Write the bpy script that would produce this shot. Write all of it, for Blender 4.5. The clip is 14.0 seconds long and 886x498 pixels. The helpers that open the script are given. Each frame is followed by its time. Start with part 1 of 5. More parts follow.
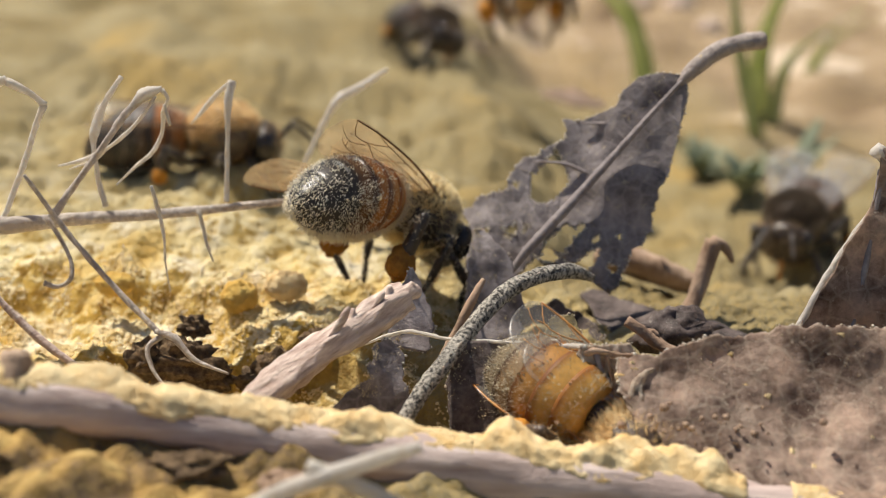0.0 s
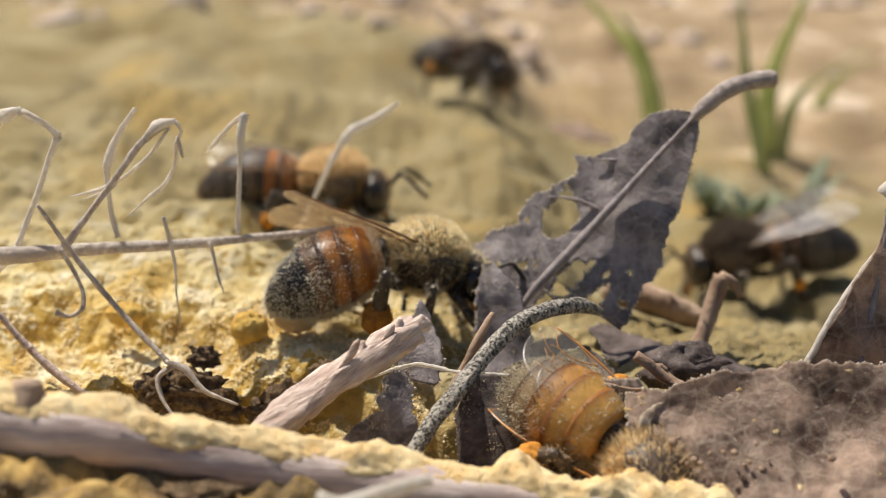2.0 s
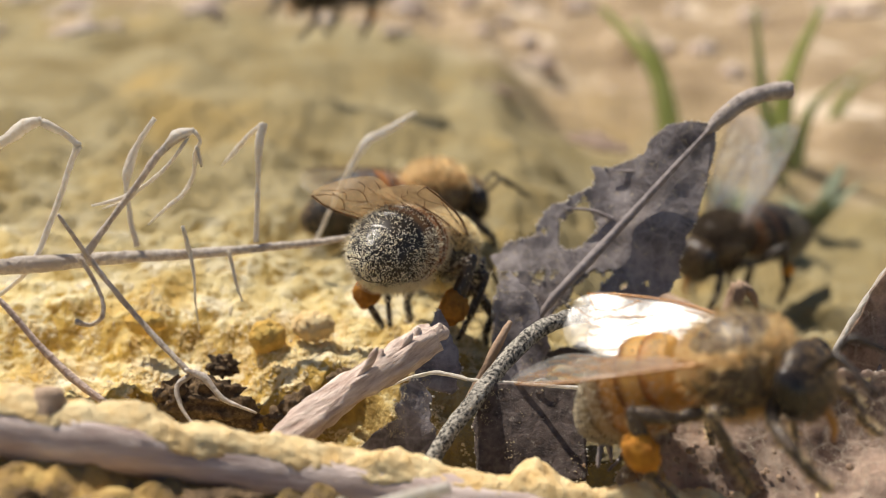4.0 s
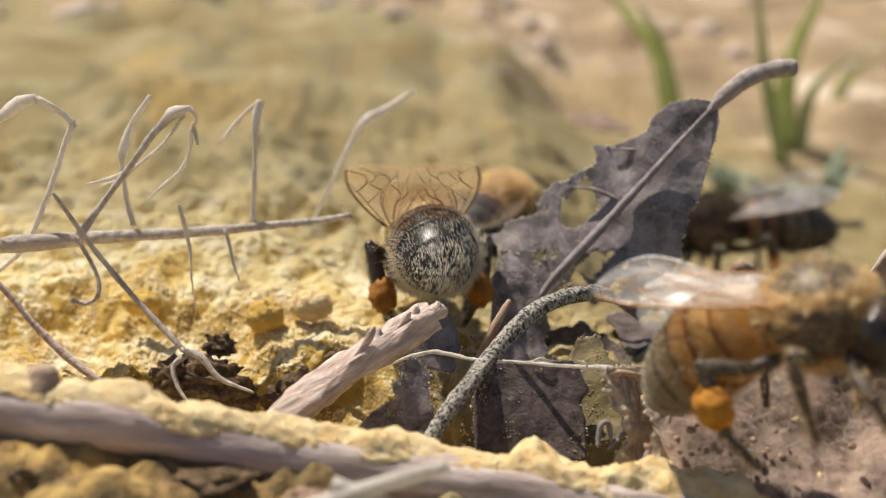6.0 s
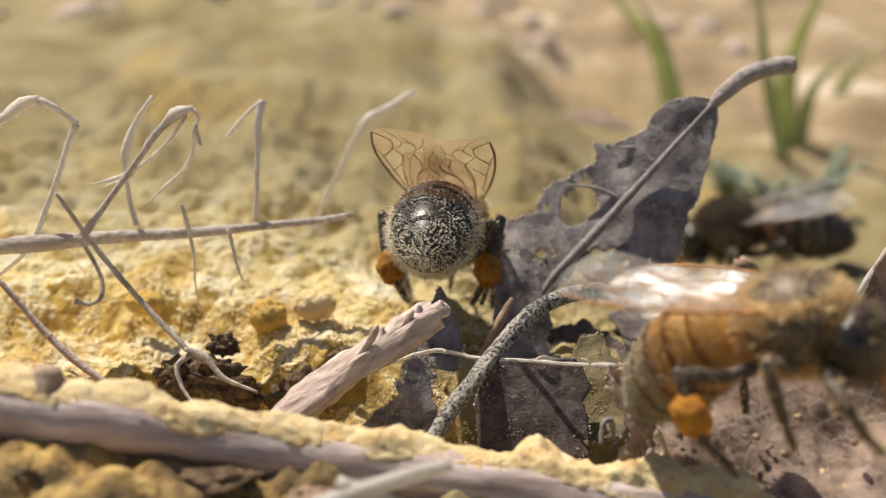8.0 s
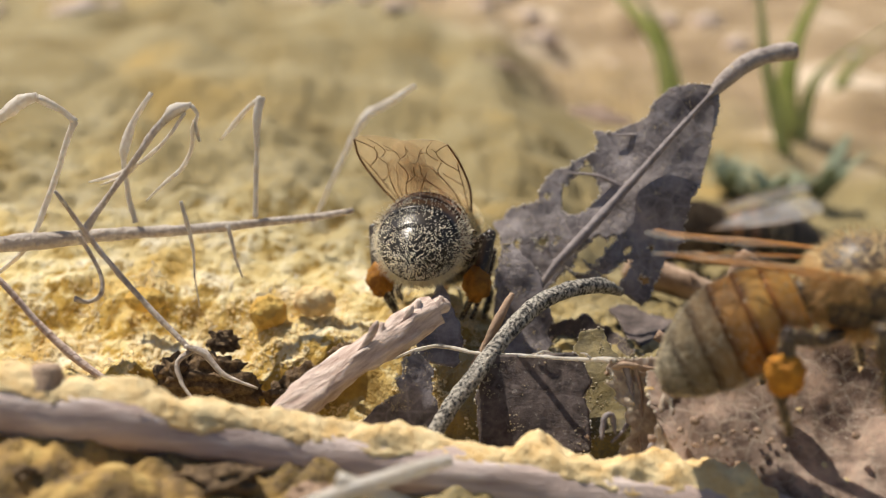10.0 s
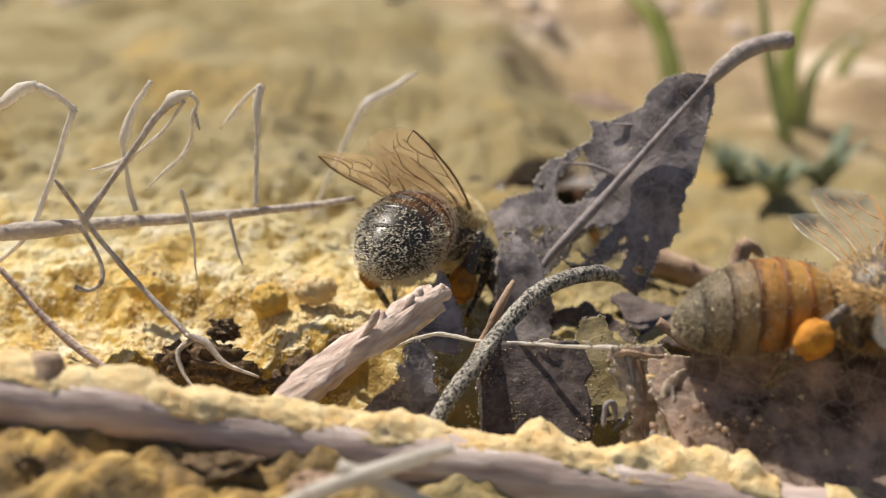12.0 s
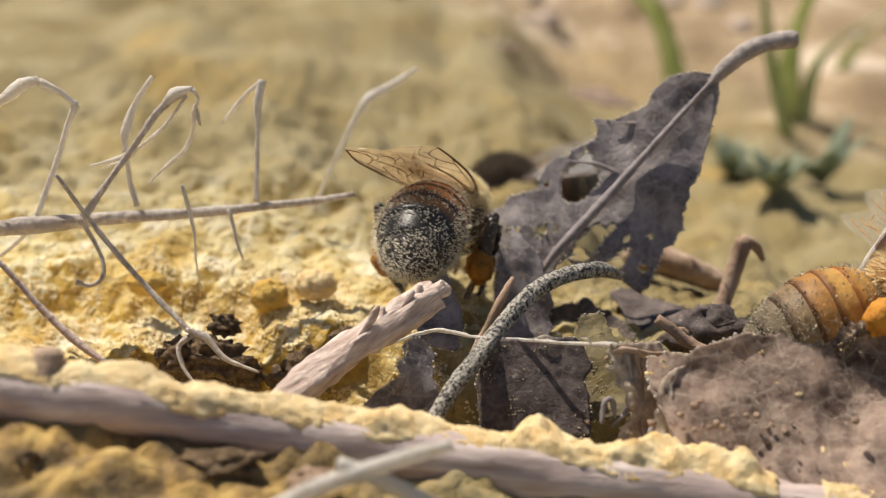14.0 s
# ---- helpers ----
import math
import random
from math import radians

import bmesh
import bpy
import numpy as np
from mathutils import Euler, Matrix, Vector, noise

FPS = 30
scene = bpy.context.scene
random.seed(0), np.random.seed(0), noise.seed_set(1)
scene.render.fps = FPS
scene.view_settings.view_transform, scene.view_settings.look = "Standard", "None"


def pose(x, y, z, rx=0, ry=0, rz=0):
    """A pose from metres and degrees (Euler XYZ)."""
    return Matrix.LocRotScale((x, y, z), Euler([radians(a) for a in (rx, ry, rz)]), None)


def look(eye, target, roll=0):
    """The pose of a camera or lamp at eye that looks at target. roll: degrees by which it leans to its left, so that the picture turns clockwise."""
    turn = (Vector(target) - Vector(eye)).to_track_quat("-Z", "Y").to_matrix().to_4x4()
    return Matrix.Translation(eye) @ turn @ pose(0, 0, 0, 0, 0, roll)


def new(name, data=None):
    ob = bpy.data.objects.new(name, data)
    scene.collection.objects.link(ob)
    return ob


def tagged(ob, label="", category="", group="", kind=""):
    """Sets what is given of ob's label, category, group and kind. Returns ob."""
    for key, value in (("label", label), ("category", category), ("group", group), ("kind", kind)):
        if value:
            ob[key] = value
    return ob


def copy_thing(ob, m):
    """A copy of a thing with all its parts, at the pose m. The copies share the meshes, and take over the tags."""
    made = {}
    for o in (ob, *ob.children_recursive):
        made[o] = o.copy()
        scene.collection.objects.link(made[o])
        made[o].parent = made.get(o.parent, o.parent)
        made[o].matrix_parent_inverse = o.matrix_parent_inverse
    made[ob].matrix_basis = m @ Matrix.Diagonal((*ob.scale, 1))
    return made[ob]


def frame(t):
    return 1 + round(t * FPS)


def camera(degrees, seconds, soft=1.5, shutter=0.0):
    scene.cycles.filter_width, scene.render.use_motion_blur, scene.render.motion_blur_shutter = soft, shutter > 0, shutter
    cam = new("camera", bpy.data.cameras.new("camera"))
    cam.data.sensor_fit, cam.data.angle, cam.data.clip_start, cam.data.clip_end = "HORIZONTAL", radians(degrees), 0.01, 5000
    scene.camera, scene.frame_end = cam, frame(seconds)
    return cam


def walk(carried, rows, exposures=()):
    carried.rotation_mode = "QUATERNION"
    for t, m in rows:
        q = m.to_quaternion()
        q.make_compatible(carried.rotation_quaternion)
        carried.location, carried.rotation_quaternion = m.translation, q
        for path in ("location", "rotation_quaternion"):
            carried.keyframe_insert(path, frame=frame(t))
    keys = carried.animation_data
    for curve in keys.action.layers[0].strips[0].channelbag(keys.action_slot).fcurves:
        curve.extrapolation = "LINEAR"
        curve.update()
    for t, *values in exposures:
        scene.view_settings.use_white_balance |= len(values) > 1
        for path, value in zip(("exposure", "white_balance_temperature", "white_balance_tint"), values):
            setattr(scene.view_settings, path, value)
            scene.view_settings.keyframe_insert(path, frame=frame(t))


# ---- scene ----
cam = camera(35, 14.0, soft=0.6, shutter=0.4)
cam.data.dof.use_dof = True
cam.data.dof.focus_distance = 0.0635
cam.data.dof.aperture_fstop = 44.0
walk(cam, [
    (0.0, pose(0.00017, -0.06339, 0.02768, 70.111, -0.533, -0.971)),
    (0.5, pose(0.00003, -0.06327, 0.02768, 70.381, -0.768, -0.914)),
    (1.0, pose(0.00003, -0.06347, 0.02774, 70.756, -0.798, -0.859)),
    (1.5, pose(-0.00018, -0.06368, 0.02774, 71.166, -0.717, -0.711)),
    (2.0, pose(-0.00003, -0.06370, 0.02782, 71.437, -0.918, -0.587)),
    (2.5, pose(-0.00012, -0.06383, 0.02783, 71.728, -0.888, -0.505)),
    (3.0, pose(-0.00027, -0.06397, 0.02788, 71.909, -0.804, -0.324)),
    (5.5, pose(-0.00008, -0.06365, 0.02753, 71.399, -0.708, 0.024)),
    (6.0, pose(-0.00004, -0.06346, 0.02737, 71.211, -0.661, 0.011)),
    (6.5, pose(-0.00027, -0.06353, 0.02746, 71.109, -0.638, 0.018)),
    (7.0, pose(-0.00006, -0.06365, 0.02752, 71.040, -0.520, 0.019)),
    (7.5, pose(-0.00016, -0.06347, 0.02742, 71.062, -0.490, -0.031)),
    (8.0, pose(-0.00008, -0.06360, 0.02747, 71.116, -0.371, -0.018)),
    (10.5, pose(0.00005, -0.06348, 0.02735, 70.870, -0.022, -0.029)),
    (11.0, pose(0.00002, -0.06347, 0.02749, 70.657, -0.097, -0.012)),
    (11.5, pose(0.00005, -0.06344, 0.02730, 70.649, -0.023, -0.016)),
    (12.0, pose(0.00003, -0.06337, 0.02730, 70.510, 0.082, -0.039)),
    (12.5, pose(-0.00000, -0.06350, 0.02730, 70.511, -0.000, 0.000)),
    (13.0, pose(0.00008, -0.06355, 0.02739, 70.429, 0.058, 0.041)),
    (13.5, pose(0.00005, -0.06338, 0.02744, 70.284, -0.044, 0.038)),
    (14.0, pose(0.00011, -0.06348, 0.02758, 70.159, -0.070, 0.086)),
], exposures=[(0.0, 0.22), (14.0, 0.22)])

# high warm sun from behind and to the left, clear sky
SUN_TURN, SUN_HEIGHT = -46.0, 61.0
world = bpy.data.worlds.new("sky")
scene.world = world
world.use_nodes = True
sky = world.node_tree.nodes.new("ShaderNodeTexSky")
sky.sky_type, sky.sun_disc = "NISHITA", False
sky.sun_elevation, sky.sun_rotation = radians(SUN_HEIGHT), radians(SUN_TURN)
back = world.node_tree.nodes["Background"]
back.inputs["Strength"].default_value = 0.062
world.node_tree.links.new(sky.outputs[0], back.inputs["Color"])
sun = new("sun", bpy.data.lights.new("sun", "SUN"))
sun.data.energy, sun.data.angle, sun.data.color = 4.9, radians(0.6), (1.0, 0.91, 0.80)
toward = Vector((math.sin(radians(SUN_TURN)) * math.cos(radians(SUN_HEIGHT)),
                 math.cos(radians(SUN_TURN)) * math.cos(radians(SUN_HEIGHT)), math.sin(radians(SUN_HEIGHT))))
sun.matrix_basis = look(toward, (0, 0, 0))



# ---- materials (lengths in metres) ----
class Nodes:
    """A small writer of node materials."""

    def __init__(self, name, rough=0.6, metal=0.0):
        self.m = bpy.data.materials.new(name)
        self.m.use_nodes = True
        self.t = self.m.node_tree
        self.b = self.t.nodes["Principled BSDF"]
        self.b.inputs["Roughness"].default_value = rough
        self.b.inputs["Metallic"].default_value = metal
        self.where = self.t.nodes.new("ShaderNodeTexCoord").outputs["Object"]

    def add(self, kind, **values):
        n = self.t.nodes.new(kind)
        for k, v in values.items():
            n.inputs[k].default_value = v
        return n

    def tie(self, a, b):
        self.t.links.new(a, b)

    def noise(self, size, detail=4.0, rough=0.55, stretch=None, along=None):
        """Noise with features of about that many millimetres; stretch: drawn out along the axis turned by along (degrees)."""
        n = self.add("ShaderNodeTexNoise", Scale=1000.0 / size, Detail=detail, Roughness=rough)
        if stretch:
            mp = self.add("ShaderNodeMapping", Scale=stretch)
            if along:
                mp.vector_type = "TEXTURE"
                mp.inputs["Rotation"].default_value = tuple(radians(a) for a in along)
            self.tie(self.where, mp.inputs["Vector"])
            self.tie(mp.outputs[0], n.inputs["Vector"])
        else:
            self.tie(self.where, n.inputs["Vector"])
        return n.outputs["Fac"]

    def ramp(self, fac, *stops):
        n = self.t.nodes.new("ShaderNodeValToRGB")
        el = n.color_ramp.elements
        while len(el) < len(stops):
            el.new(0.5)
        for e, (p, c) in zip(el, stops):
            e.position, e.color = p, (*c, 1) if len(c) == 3 else c
        self.tie(fac, n.inputs["Fac"])
        return n.outputs["Color"]

    def mix(self, fac, a, b):
        n = self.t.nodes.new("ShaderNodeMix")
        n.data_type = "RGBA"
        for sock, v in ((n.inputs[0], fac), (n.inputs[6], a), (n.inputs[7], b)):
            if isinstance(v, (int, float)):
                sock.default_value = v
            elif isinstance(v, tuple):
                sock.default_value = (*v, 1)
            else:
                self.tie(v, sock)
        return n.outputs[2]

    def bump(self, fac, height_mm, strength=1.0):
        n = self.add("ShaderNodeBump", Strength=strength, Distance=height_mm / 1000.0)
        self.tie(fac, n.inputs["Height"])
        if self.b.inputs["Normal"].links:
            self.tie(self.b.inputs["Normal"].links[0].from_socket, n.inputs["Normal"])
        self.tie(n.outputs[0], self.b.inputs["Normal"])

    def colour(self, c):
        if isinstance(c, tuple):
            self.b.inputs["Base Color"].default_value = (*c, 1)
        else:
            self.tie(c, self.b.inputs["Base Color"])
        return self


def lit_through(n, share):
    """Lets part of the light pass to the far side, as thin dry tissue and hair do."""
    t = n.t
    through_it = t.nodes.new("ShaderNodeBsdfTranslucent")
    base = n.b.inputs["Base Color"]
    if base.links:
        t.links.new(base.links[0].from_socket, through_it.inputs["Color"])
    else:
        through_it.inputs["Color"].default_value = base.default_value
    both = t.nodes.new("ShaderNodeMixShader")
    both.inputs[0].default_value = share
    t.links.new(n.b.outputs[0], both.inputs[1])
    t.links.new(through_it.outputs[0], both.inputs[2])
    t.links.new(both.outputs[0], t.nodes["Material Output"].inputs["Surface"])


def band(lo, hi):
    """Stops of a mask that rises from lo to hi."""
    return (lo, (0, 0, 0)), (hi, (1, 1, 1))


def make_ground():
    n = Nodes("pollen_strewn_earth", 0.95)
    big = n.noise(9, 5)
    mid = n.noise(3.0, 5, 0.55)
    fine = n.noise(0.35, 4, 0.65)
    c = n.ramp(mid, (0.28, (0.54, 0.33, 0.07)), (0.40, (0.72, 0.54, 0.21)), (0.52, (0.87, 0.75, 0.42)), (0.66, (0.98, 0.92, 0.72)))
    c = n.mix(n.ramp(big, *band(0.60, 0.72)), c, (0.60, 0.36, 0.08))
    clod = n.ramp(n.noise(3.2, 3, 0.5), *band(0.66, 0.74))
    c = n.mix(clod, c, n.ramp(fine, (0.3, (0.12, 0.08, 0.05)), (0.7, (0.36, 0.29, 0.21))))
    # shade painted by slope: steep faces go ochre with brown soil bits; browner before the branch
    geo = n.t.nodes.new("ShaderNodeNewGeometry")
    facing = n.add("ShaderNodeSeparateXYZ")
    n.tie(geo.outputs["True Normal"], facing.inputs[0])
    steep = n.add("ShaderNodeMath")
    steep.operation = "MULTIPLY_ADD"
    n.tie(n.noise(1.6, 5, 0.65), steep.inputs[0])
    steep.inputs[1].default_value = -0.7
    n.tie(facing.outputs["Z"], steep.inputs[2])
    slope_shade = n.ramp(n.noise(1.1, 6, 0.7), (0.30, (0.15, 0.085, 0.04)), (0.40, (0.46, 0.27, 0.05)), (0.50, (0.66, 0.42, 0.08)), (0.66, (0.80, 0.58, 0.19)))
    c = n.mix(n.ramp(steep.outputs[0], (0.24, (1, 1, 1)), (0.36, (0, 0, 0))), c, slope_shade)
    place = n.add("ShaderNodeSeparateXYZ")
    n.tie(n.where, place.inputs[0])
    fore = n.add("ShaderNodeMath")
    fore.operation = "MULTIPLY_ADD"
    n.tie(n.noise(5, 4), fore.inputs[0])
    fore.inputs[1].default_value = 0.012
    n.tie(place.outputs["Y"], fore.inputs[2])
    shift = n.add("ShaderNodeMapRange")
    n.tie(fore.outputs[0], shift.inputs["Value"])
    shift.inputs["From Min"].default_value, shift.inputs["From Max"].default_value = 0.000, -0.006
    brown = n.ramp(n.noise(2.2, 5), (0.36, (0.11, 0.07, 0.045)), (0.48, (0.22, 0.135, 0.065)), (0.58, (0.46, 0.28, 0.085)), (0.72, (0.90, 0.66, 0.25)))
    c = n.mix(shift.outputs["Result"], c, brown)
    # pinkish bare sand further off
    gap = n.add("ShaderNodeVectorMath")
    gap.operation = "DISTANCE"
    n.tie(n.where, gap.inputs[0])
    gap.inputs[1].default_value = (-0.022, -0.004, 0)
    off = n.add("ShaderNodeMath")
    off.operation = "MULTIPLY_ADD"
    n.tie(n.noise(22, 4), off.inputs[0])
    off.inputs[1].default_value = 0.05
    n.tie(gap.outputs["Value"], off.inputs[2])
    thin = n.ramp(off.outputs[0], *band(0.040, 0.054))
    slant = n.add("ShaderNodeVectorMath")
    slant.operation = "DOT_PRODUCT"
    n.tie(n.where, slant.inputs[0])
    slant.inputs[1].default_value = (0.9, 1.0, 0)
    edge = n.add("ShaderNodeMath")
    edge.operation = "MULTIPLY_ADD"
    n.tie(n.noise(30, 4), edge.inputs[0])
    edge.inputs[1].default_value = 0.07
    n.tie(slant.outputs["Value"], edge.inputs[2])
    far = n.mix(n.ramp(off.outputs[0], *band(0.16, 0.20)), n.ramp(edge.outputs[0], *band(0.116, 0.145)), (1.0, 1.0, 1.0))
    dull = n.ramp(n.noise(9, 4), (0.3, (0.20, 0.15, 0.064)), (0.5, (0.26, 0.215, 0.112)), (0.7, (0.38, 0.33, 0.20)))
    dull = n.mix(n.ramp(n.noise(16, 3), *band(0.56, 0.68)), dull, (0.40, 0.28, 0.10))
    c = n.mix(thin, c, dull)
    sand = n.ramp(n.noise(11, 5), (0.32, (0.15, 0.095, 0.063)), (0.44, (0.29, 0.21, 0.135)), (0.55, (0.41, 0.30, 0.195)), (0.66, (0.92, 0.78, 0.62)))
    wide = n.ramp(n.noise(900, 6), (0.35, (0.16, 0.15, 0.07)), (0.55, (0.44, 0.33, 0.23)), (0.7, (0.58, 0.46, 0.35)))
    sand = n.mix(n.ramp(off.outputs[0], *band(0.30, 0.62)), sand, wide)
    c = n.mix(far, c, sand)
    speck = n.ramp(n.noise(0.15, 3, 0.7), (0.42, (0.38, 0.38, 0.38)), (0.52, (0, 0, 0)))
    c = n.mix(speck, c, (0.50, 0.35, 0.08))
    pore = n.ramp(n.noise(0.22, 4, 0.7), (0.32, (1, 1, 1)), (0.42, (0, 0, 0)))
    c = n.mix(pore, c, n.mix(0.4, c, (0.42, 0.23, 0.04)))
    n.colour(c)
    n.bump(n.noise(0.9, 5, 0.65), 0.46, 1.0)
    n.bump(fine, 0.16, 1.0)
    return n.m


def make_wood(name, dark, light, dust=0.5, grain=(1, 1, 0.15), size=0.5, along=None, rough=0.75, thin=0.0):
    n = Nodes(name, rough)
    c = n.ramp(n.noise(size, 5, 0.6, grain, along), (0.3, dark), (0.7, light))
    c = n.mix(n.ramp(n.noise(2.5, 3), *band(0.45, 0.7)), c, tuple(0.6 * a + 0.4 * b for a, b in zip(dark, light)))
    if dust:
        c = n.mix(n.ramp(n.noise(0.5, 5, 0.7), *band(0.75 - 0.3 * dust, 0.8 - 0.2 * dust)), c, (0.70, 0.56, 0.27))
    n.colour(c)
    n.bump(n.noise(size, 6, 0.65, grain, along), 0.24, 0.9)
    n.bump(n.noise(0.16, 4, 0.7), 0.07, 0.8)
    if thin:
        lit_through(n, thin)
    return n.m


def make_dust(name="pollen_crust", deep=(0.80, 0.52, 0.20), pale=(0.95, 0.77, 0.44)):
    n = Nodes(name, 0.95)
    n.colour(n.ramp(n.noise(1.1, 6, 0.65), (0.3, deep), (0.62, pale)))
    n.bump(n.noise(0.45, 5, 0.7), 0.26, 1.0)
    n.bump(n.noise(0.12, 3, 0.7), 0.07, 1.0)
    return n.m


def make_leaf(name, dark, light, dust=0.35, dustcol=(0.66, 0.55, 0.36), blotch=1.6, thin=0.3, coarse=0.14):
    n = Nodes(name, 0.6)
    c = n.ramp(n.noise(blotch, 6, 0.66), (0.34, dark), (0.64, light))
    veins = n.t.nodes.new("ShaderNodeTexVoronoi")
    veins.feature = "DISTANCE_TO_EDGE"
    veins.inputs["Scale"].default_value = 1100
    n.tie(n.where, veins.inputs["Vector"])
    c = n.mix(n.ramp(veins.outputs["Distance"], (0.0, (0.22, 0.22, 0.22)), (0.10, (0, 0, 0))), c, tuple(min(1, 1.5 * a) for a in light))
    c = n.mix(n.ramp(n.noise(0.28, 5, 0.75), *band(0.72 - 0.3 * dust, 0.80 - 0.25 * dust)), c, dustcol)
    n.colour(c)
    n.bump(veins.outputs["Distance"], 0.03, 0.3)
    n.bump(n.noise(0.5, 6, 0.7), coarse, 0.8)
    lit_through(n, thin)
    return n.m


def make_plain(name, a, b, size, rough=0.5, relief=0.0, spec=0.5, thin=0.0, span=0.18):
    n = Nodes(name, rough)
    n.colour(n.ramp(n.noise(size, 5, 0.6), (0.5 - span, a), (0.5 + span, b)))
    n.b.inputs["Specular IOR Level"].default_value = spec
    if relief:
        n.bump(n.noise(size * 0.6, 5, 0.7), relief, 0.8)
    if thin:
        lit_through(n, thin)
    return n.m


def make_wing(name, tint, cover, shine=0.05):
    n = Nodes(name, 0.5)
    n.colour(n.ramp(n.noise(0.5, 5, 0.7), (0.3, tuple(0.7 * a for a in tint)), (0.7, tuple(min(1, 1.3 * a) for a in tint))))
    n.bump(n.noise(0.7, 3), 0.05, 0.5)
    lit_through(n, 0.5)
    out = n.t.nodes["Material Output"].inputs["Surface"]
    clear, film, sheen = n.t.nodes.new("ShaderNodeBsdfTransparent"), n.t.nodes.new("ShaderNodeMixShader"), n.t.nodes.new("ShaderNodeMixShader")
    film.inputs[0].default_value = cover
    n.tie(clear.outputs[0], film.inputs[1])
    n.tie(out.links[0].from_socket, film.inputs[2])
    gloss = n.add("ShaderNodeBsdfAnisotropic", Roughness=0.32)
    n.tie(n.b.inputs["Normal"].links[0].from_socket, gloss.inputs["Normal"])
    sheen.inputs[0].default_value = shine
    n.tie(film.outputs[0], sheen.inputs[1])
    n.tie(gloss.outputs[0], sheen.inputs[2])
    n.tie(sheen.outputs[0], out)
    return n.m


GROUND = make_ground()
TWIG = make_wood("grey_twig_bark", (0.46, 0.38, 0.32), (0.97, 0.90, 0.80), 0.3, (1, 1, 1), 0.3, thin=0.3)
STRAW = make_wood("bleached_stalk", (0.84, 0.75, 0.62), (0.99, 0.97, 0.92), 0.1, (1, 1, 1), 0.3, thin=0.38)
STICK = make_wood("peeled_pink_wood", (0.40, 0.25, 0.19), (0.97, 0.82, 0.70), 0.3, (8, 1, 1), 0.26, (0, -25, 30))
BRANCH = make_wood("mauve_branch_bark", (0.26, 0.145, 0.115), (0.98, 0.83, 0.74), 0.10, (12, 1, 1), 0.7, (0, 5, 2), 0.5)
CRUST = make_dust()
GRAIN = make_plain("pollen_grain", (0.78, 0.58, 0.24), (0.96, 0.86, 0.60), 0.9, 0.9)
GREYLEAF = make_leaf("grey_dead_leaf", (0.11, 0.09, 0.092), (0.44, 0.385, 0.375), 0.44, thin=0.2, coarse=0.2)
BROWNLEAF = make_leaf("brown_dead_leaf", (0.14, 0.082, 0.057), (0.78, 0.59, 0.46), 0.40, (0.80, 0.70, 0.55), blotch=1.8, thin=0.5, coarse=0.2)
PALELEAF = make_leaf("cream_dead_leaf", (0.40, 0.28, 0.20), (0.86, 0.74, 0.58), 0.3, (0.92, 0.86, 0.72), 0.7, 0.4, 0.2)
OLIVELEAF = make_leaf("olive_dusty_leaf", (0.12, 0.095, 0.045), (0.29, 0.225, 0.085), 0.4, (0.38, 0.29, 0.10), 1.0, 0.3)
DARKLEAF = make_leaf("dark_dead_leaf", (0.055, 0.04, 0.035), (0.22, 0.17, 0.15), 0.42, (0.46, 0.41, 0.35), 0.8)
MIDRIB = make_plain("leaf_rib", (0.21, 0.175, 0.17), (0.38, 0.33, 0.315), 0.4, 0.7, 0.05)
STALK = make_wood("leaf_stalk", (0.26, 0.21, 0.19), (0.62, 0.54, 0.48), 0.2, (1, 1, 1), 0.4)
FELTED = make_plain("felted_stem", (0.045, 0.040, 0.036), (0.54, 0.50, 0.42), 0.17, 0.9, 0.12, span=0.10)
GRASS = make_plain("grass_blade", (0.46, 0.52, 0.22), (0.70, 0.72, 0.44), 4.0, 0.5, thin=0.6)
HERB = make_plain("sage_green_leaf", (0.26, 0.31, 0.20), (0.44, 0.47, 0.33), 1.5, 0.7, thin=0.35)
CLOD = make_plain("brown_clod", (0.26, 0.16, 0.10), (0.52, 0.38, 0.27), 1.3, 0.95, 0.3)
# pale flecks, light enough to paint the sunlit rim of leaf edges
RIMGLOWFLECK = make_plain("rim_glow_fleck", (0.66, 0.58, 0.47), (0.92, 0.86, 0.74), 0.3, 0.95, thin=0.3)
EARTH = make_plain("earth_lump", (0.56, 0.36, 0.12), (0.76, 0.67, 0.50), 1.1, 0.95, 0.3)
AMBERDUST = make_dust("amber_pollen", (0.62, 0.34, 0.05), (0.80, 0.56, 0.16))
SOIL = make_plain("dark_soil", (0.085, 0.052, 0.03), (0.34, 0.23, 0.12), 0.35, 0.95, 0.5)
PEBBLE = make_plain("pale_pebble", (0.52, 0.38, 0.29), (0.82, 0.70, 0.58), 3.0, 0.8, 0.1)
LEAFDUST = make_plain("leaf_dust", (0.46, 0.36, 0.20), (0.74, 0.64, 0.44), 0.4, 0.95)




# ---- building tools: shapes are worked out in millimetres ----
MM = 0.001


def mesh_of(name, verts, faces, material, smooth=True):
    me = bpy.data.meshes.new(name)
    me.from_pydata((np.asarray(verts, float) * MM).tolist(), [], [tuple(map(int, f)) for f in faces])
    me.materials.append(material)
    me.polygons.foreach_set("use_smooth", [smooth] * len(me.polygons))
    me.update()
    return me


def part(name, shape, material, parent, label="", smooth=True):
    """One mesh object under a thing or a part; shape: (verts, faces) in millimetres of the parent's space."""
    ob = new(name, mesh_of(name, shape[0], shape[1], material, smooth))
    ob.parent = parent
    return tagged(ob, label)


def thing(name, at, label, category, group="", kind=""):
    """An Empty at the base of a thing, at a place in millimetres."""
    ob = new(name)
    ob.empty_display_size = 0.002
    ob.location = Vector(at) * MM
    return tagged(ob, label, category, group, kind)


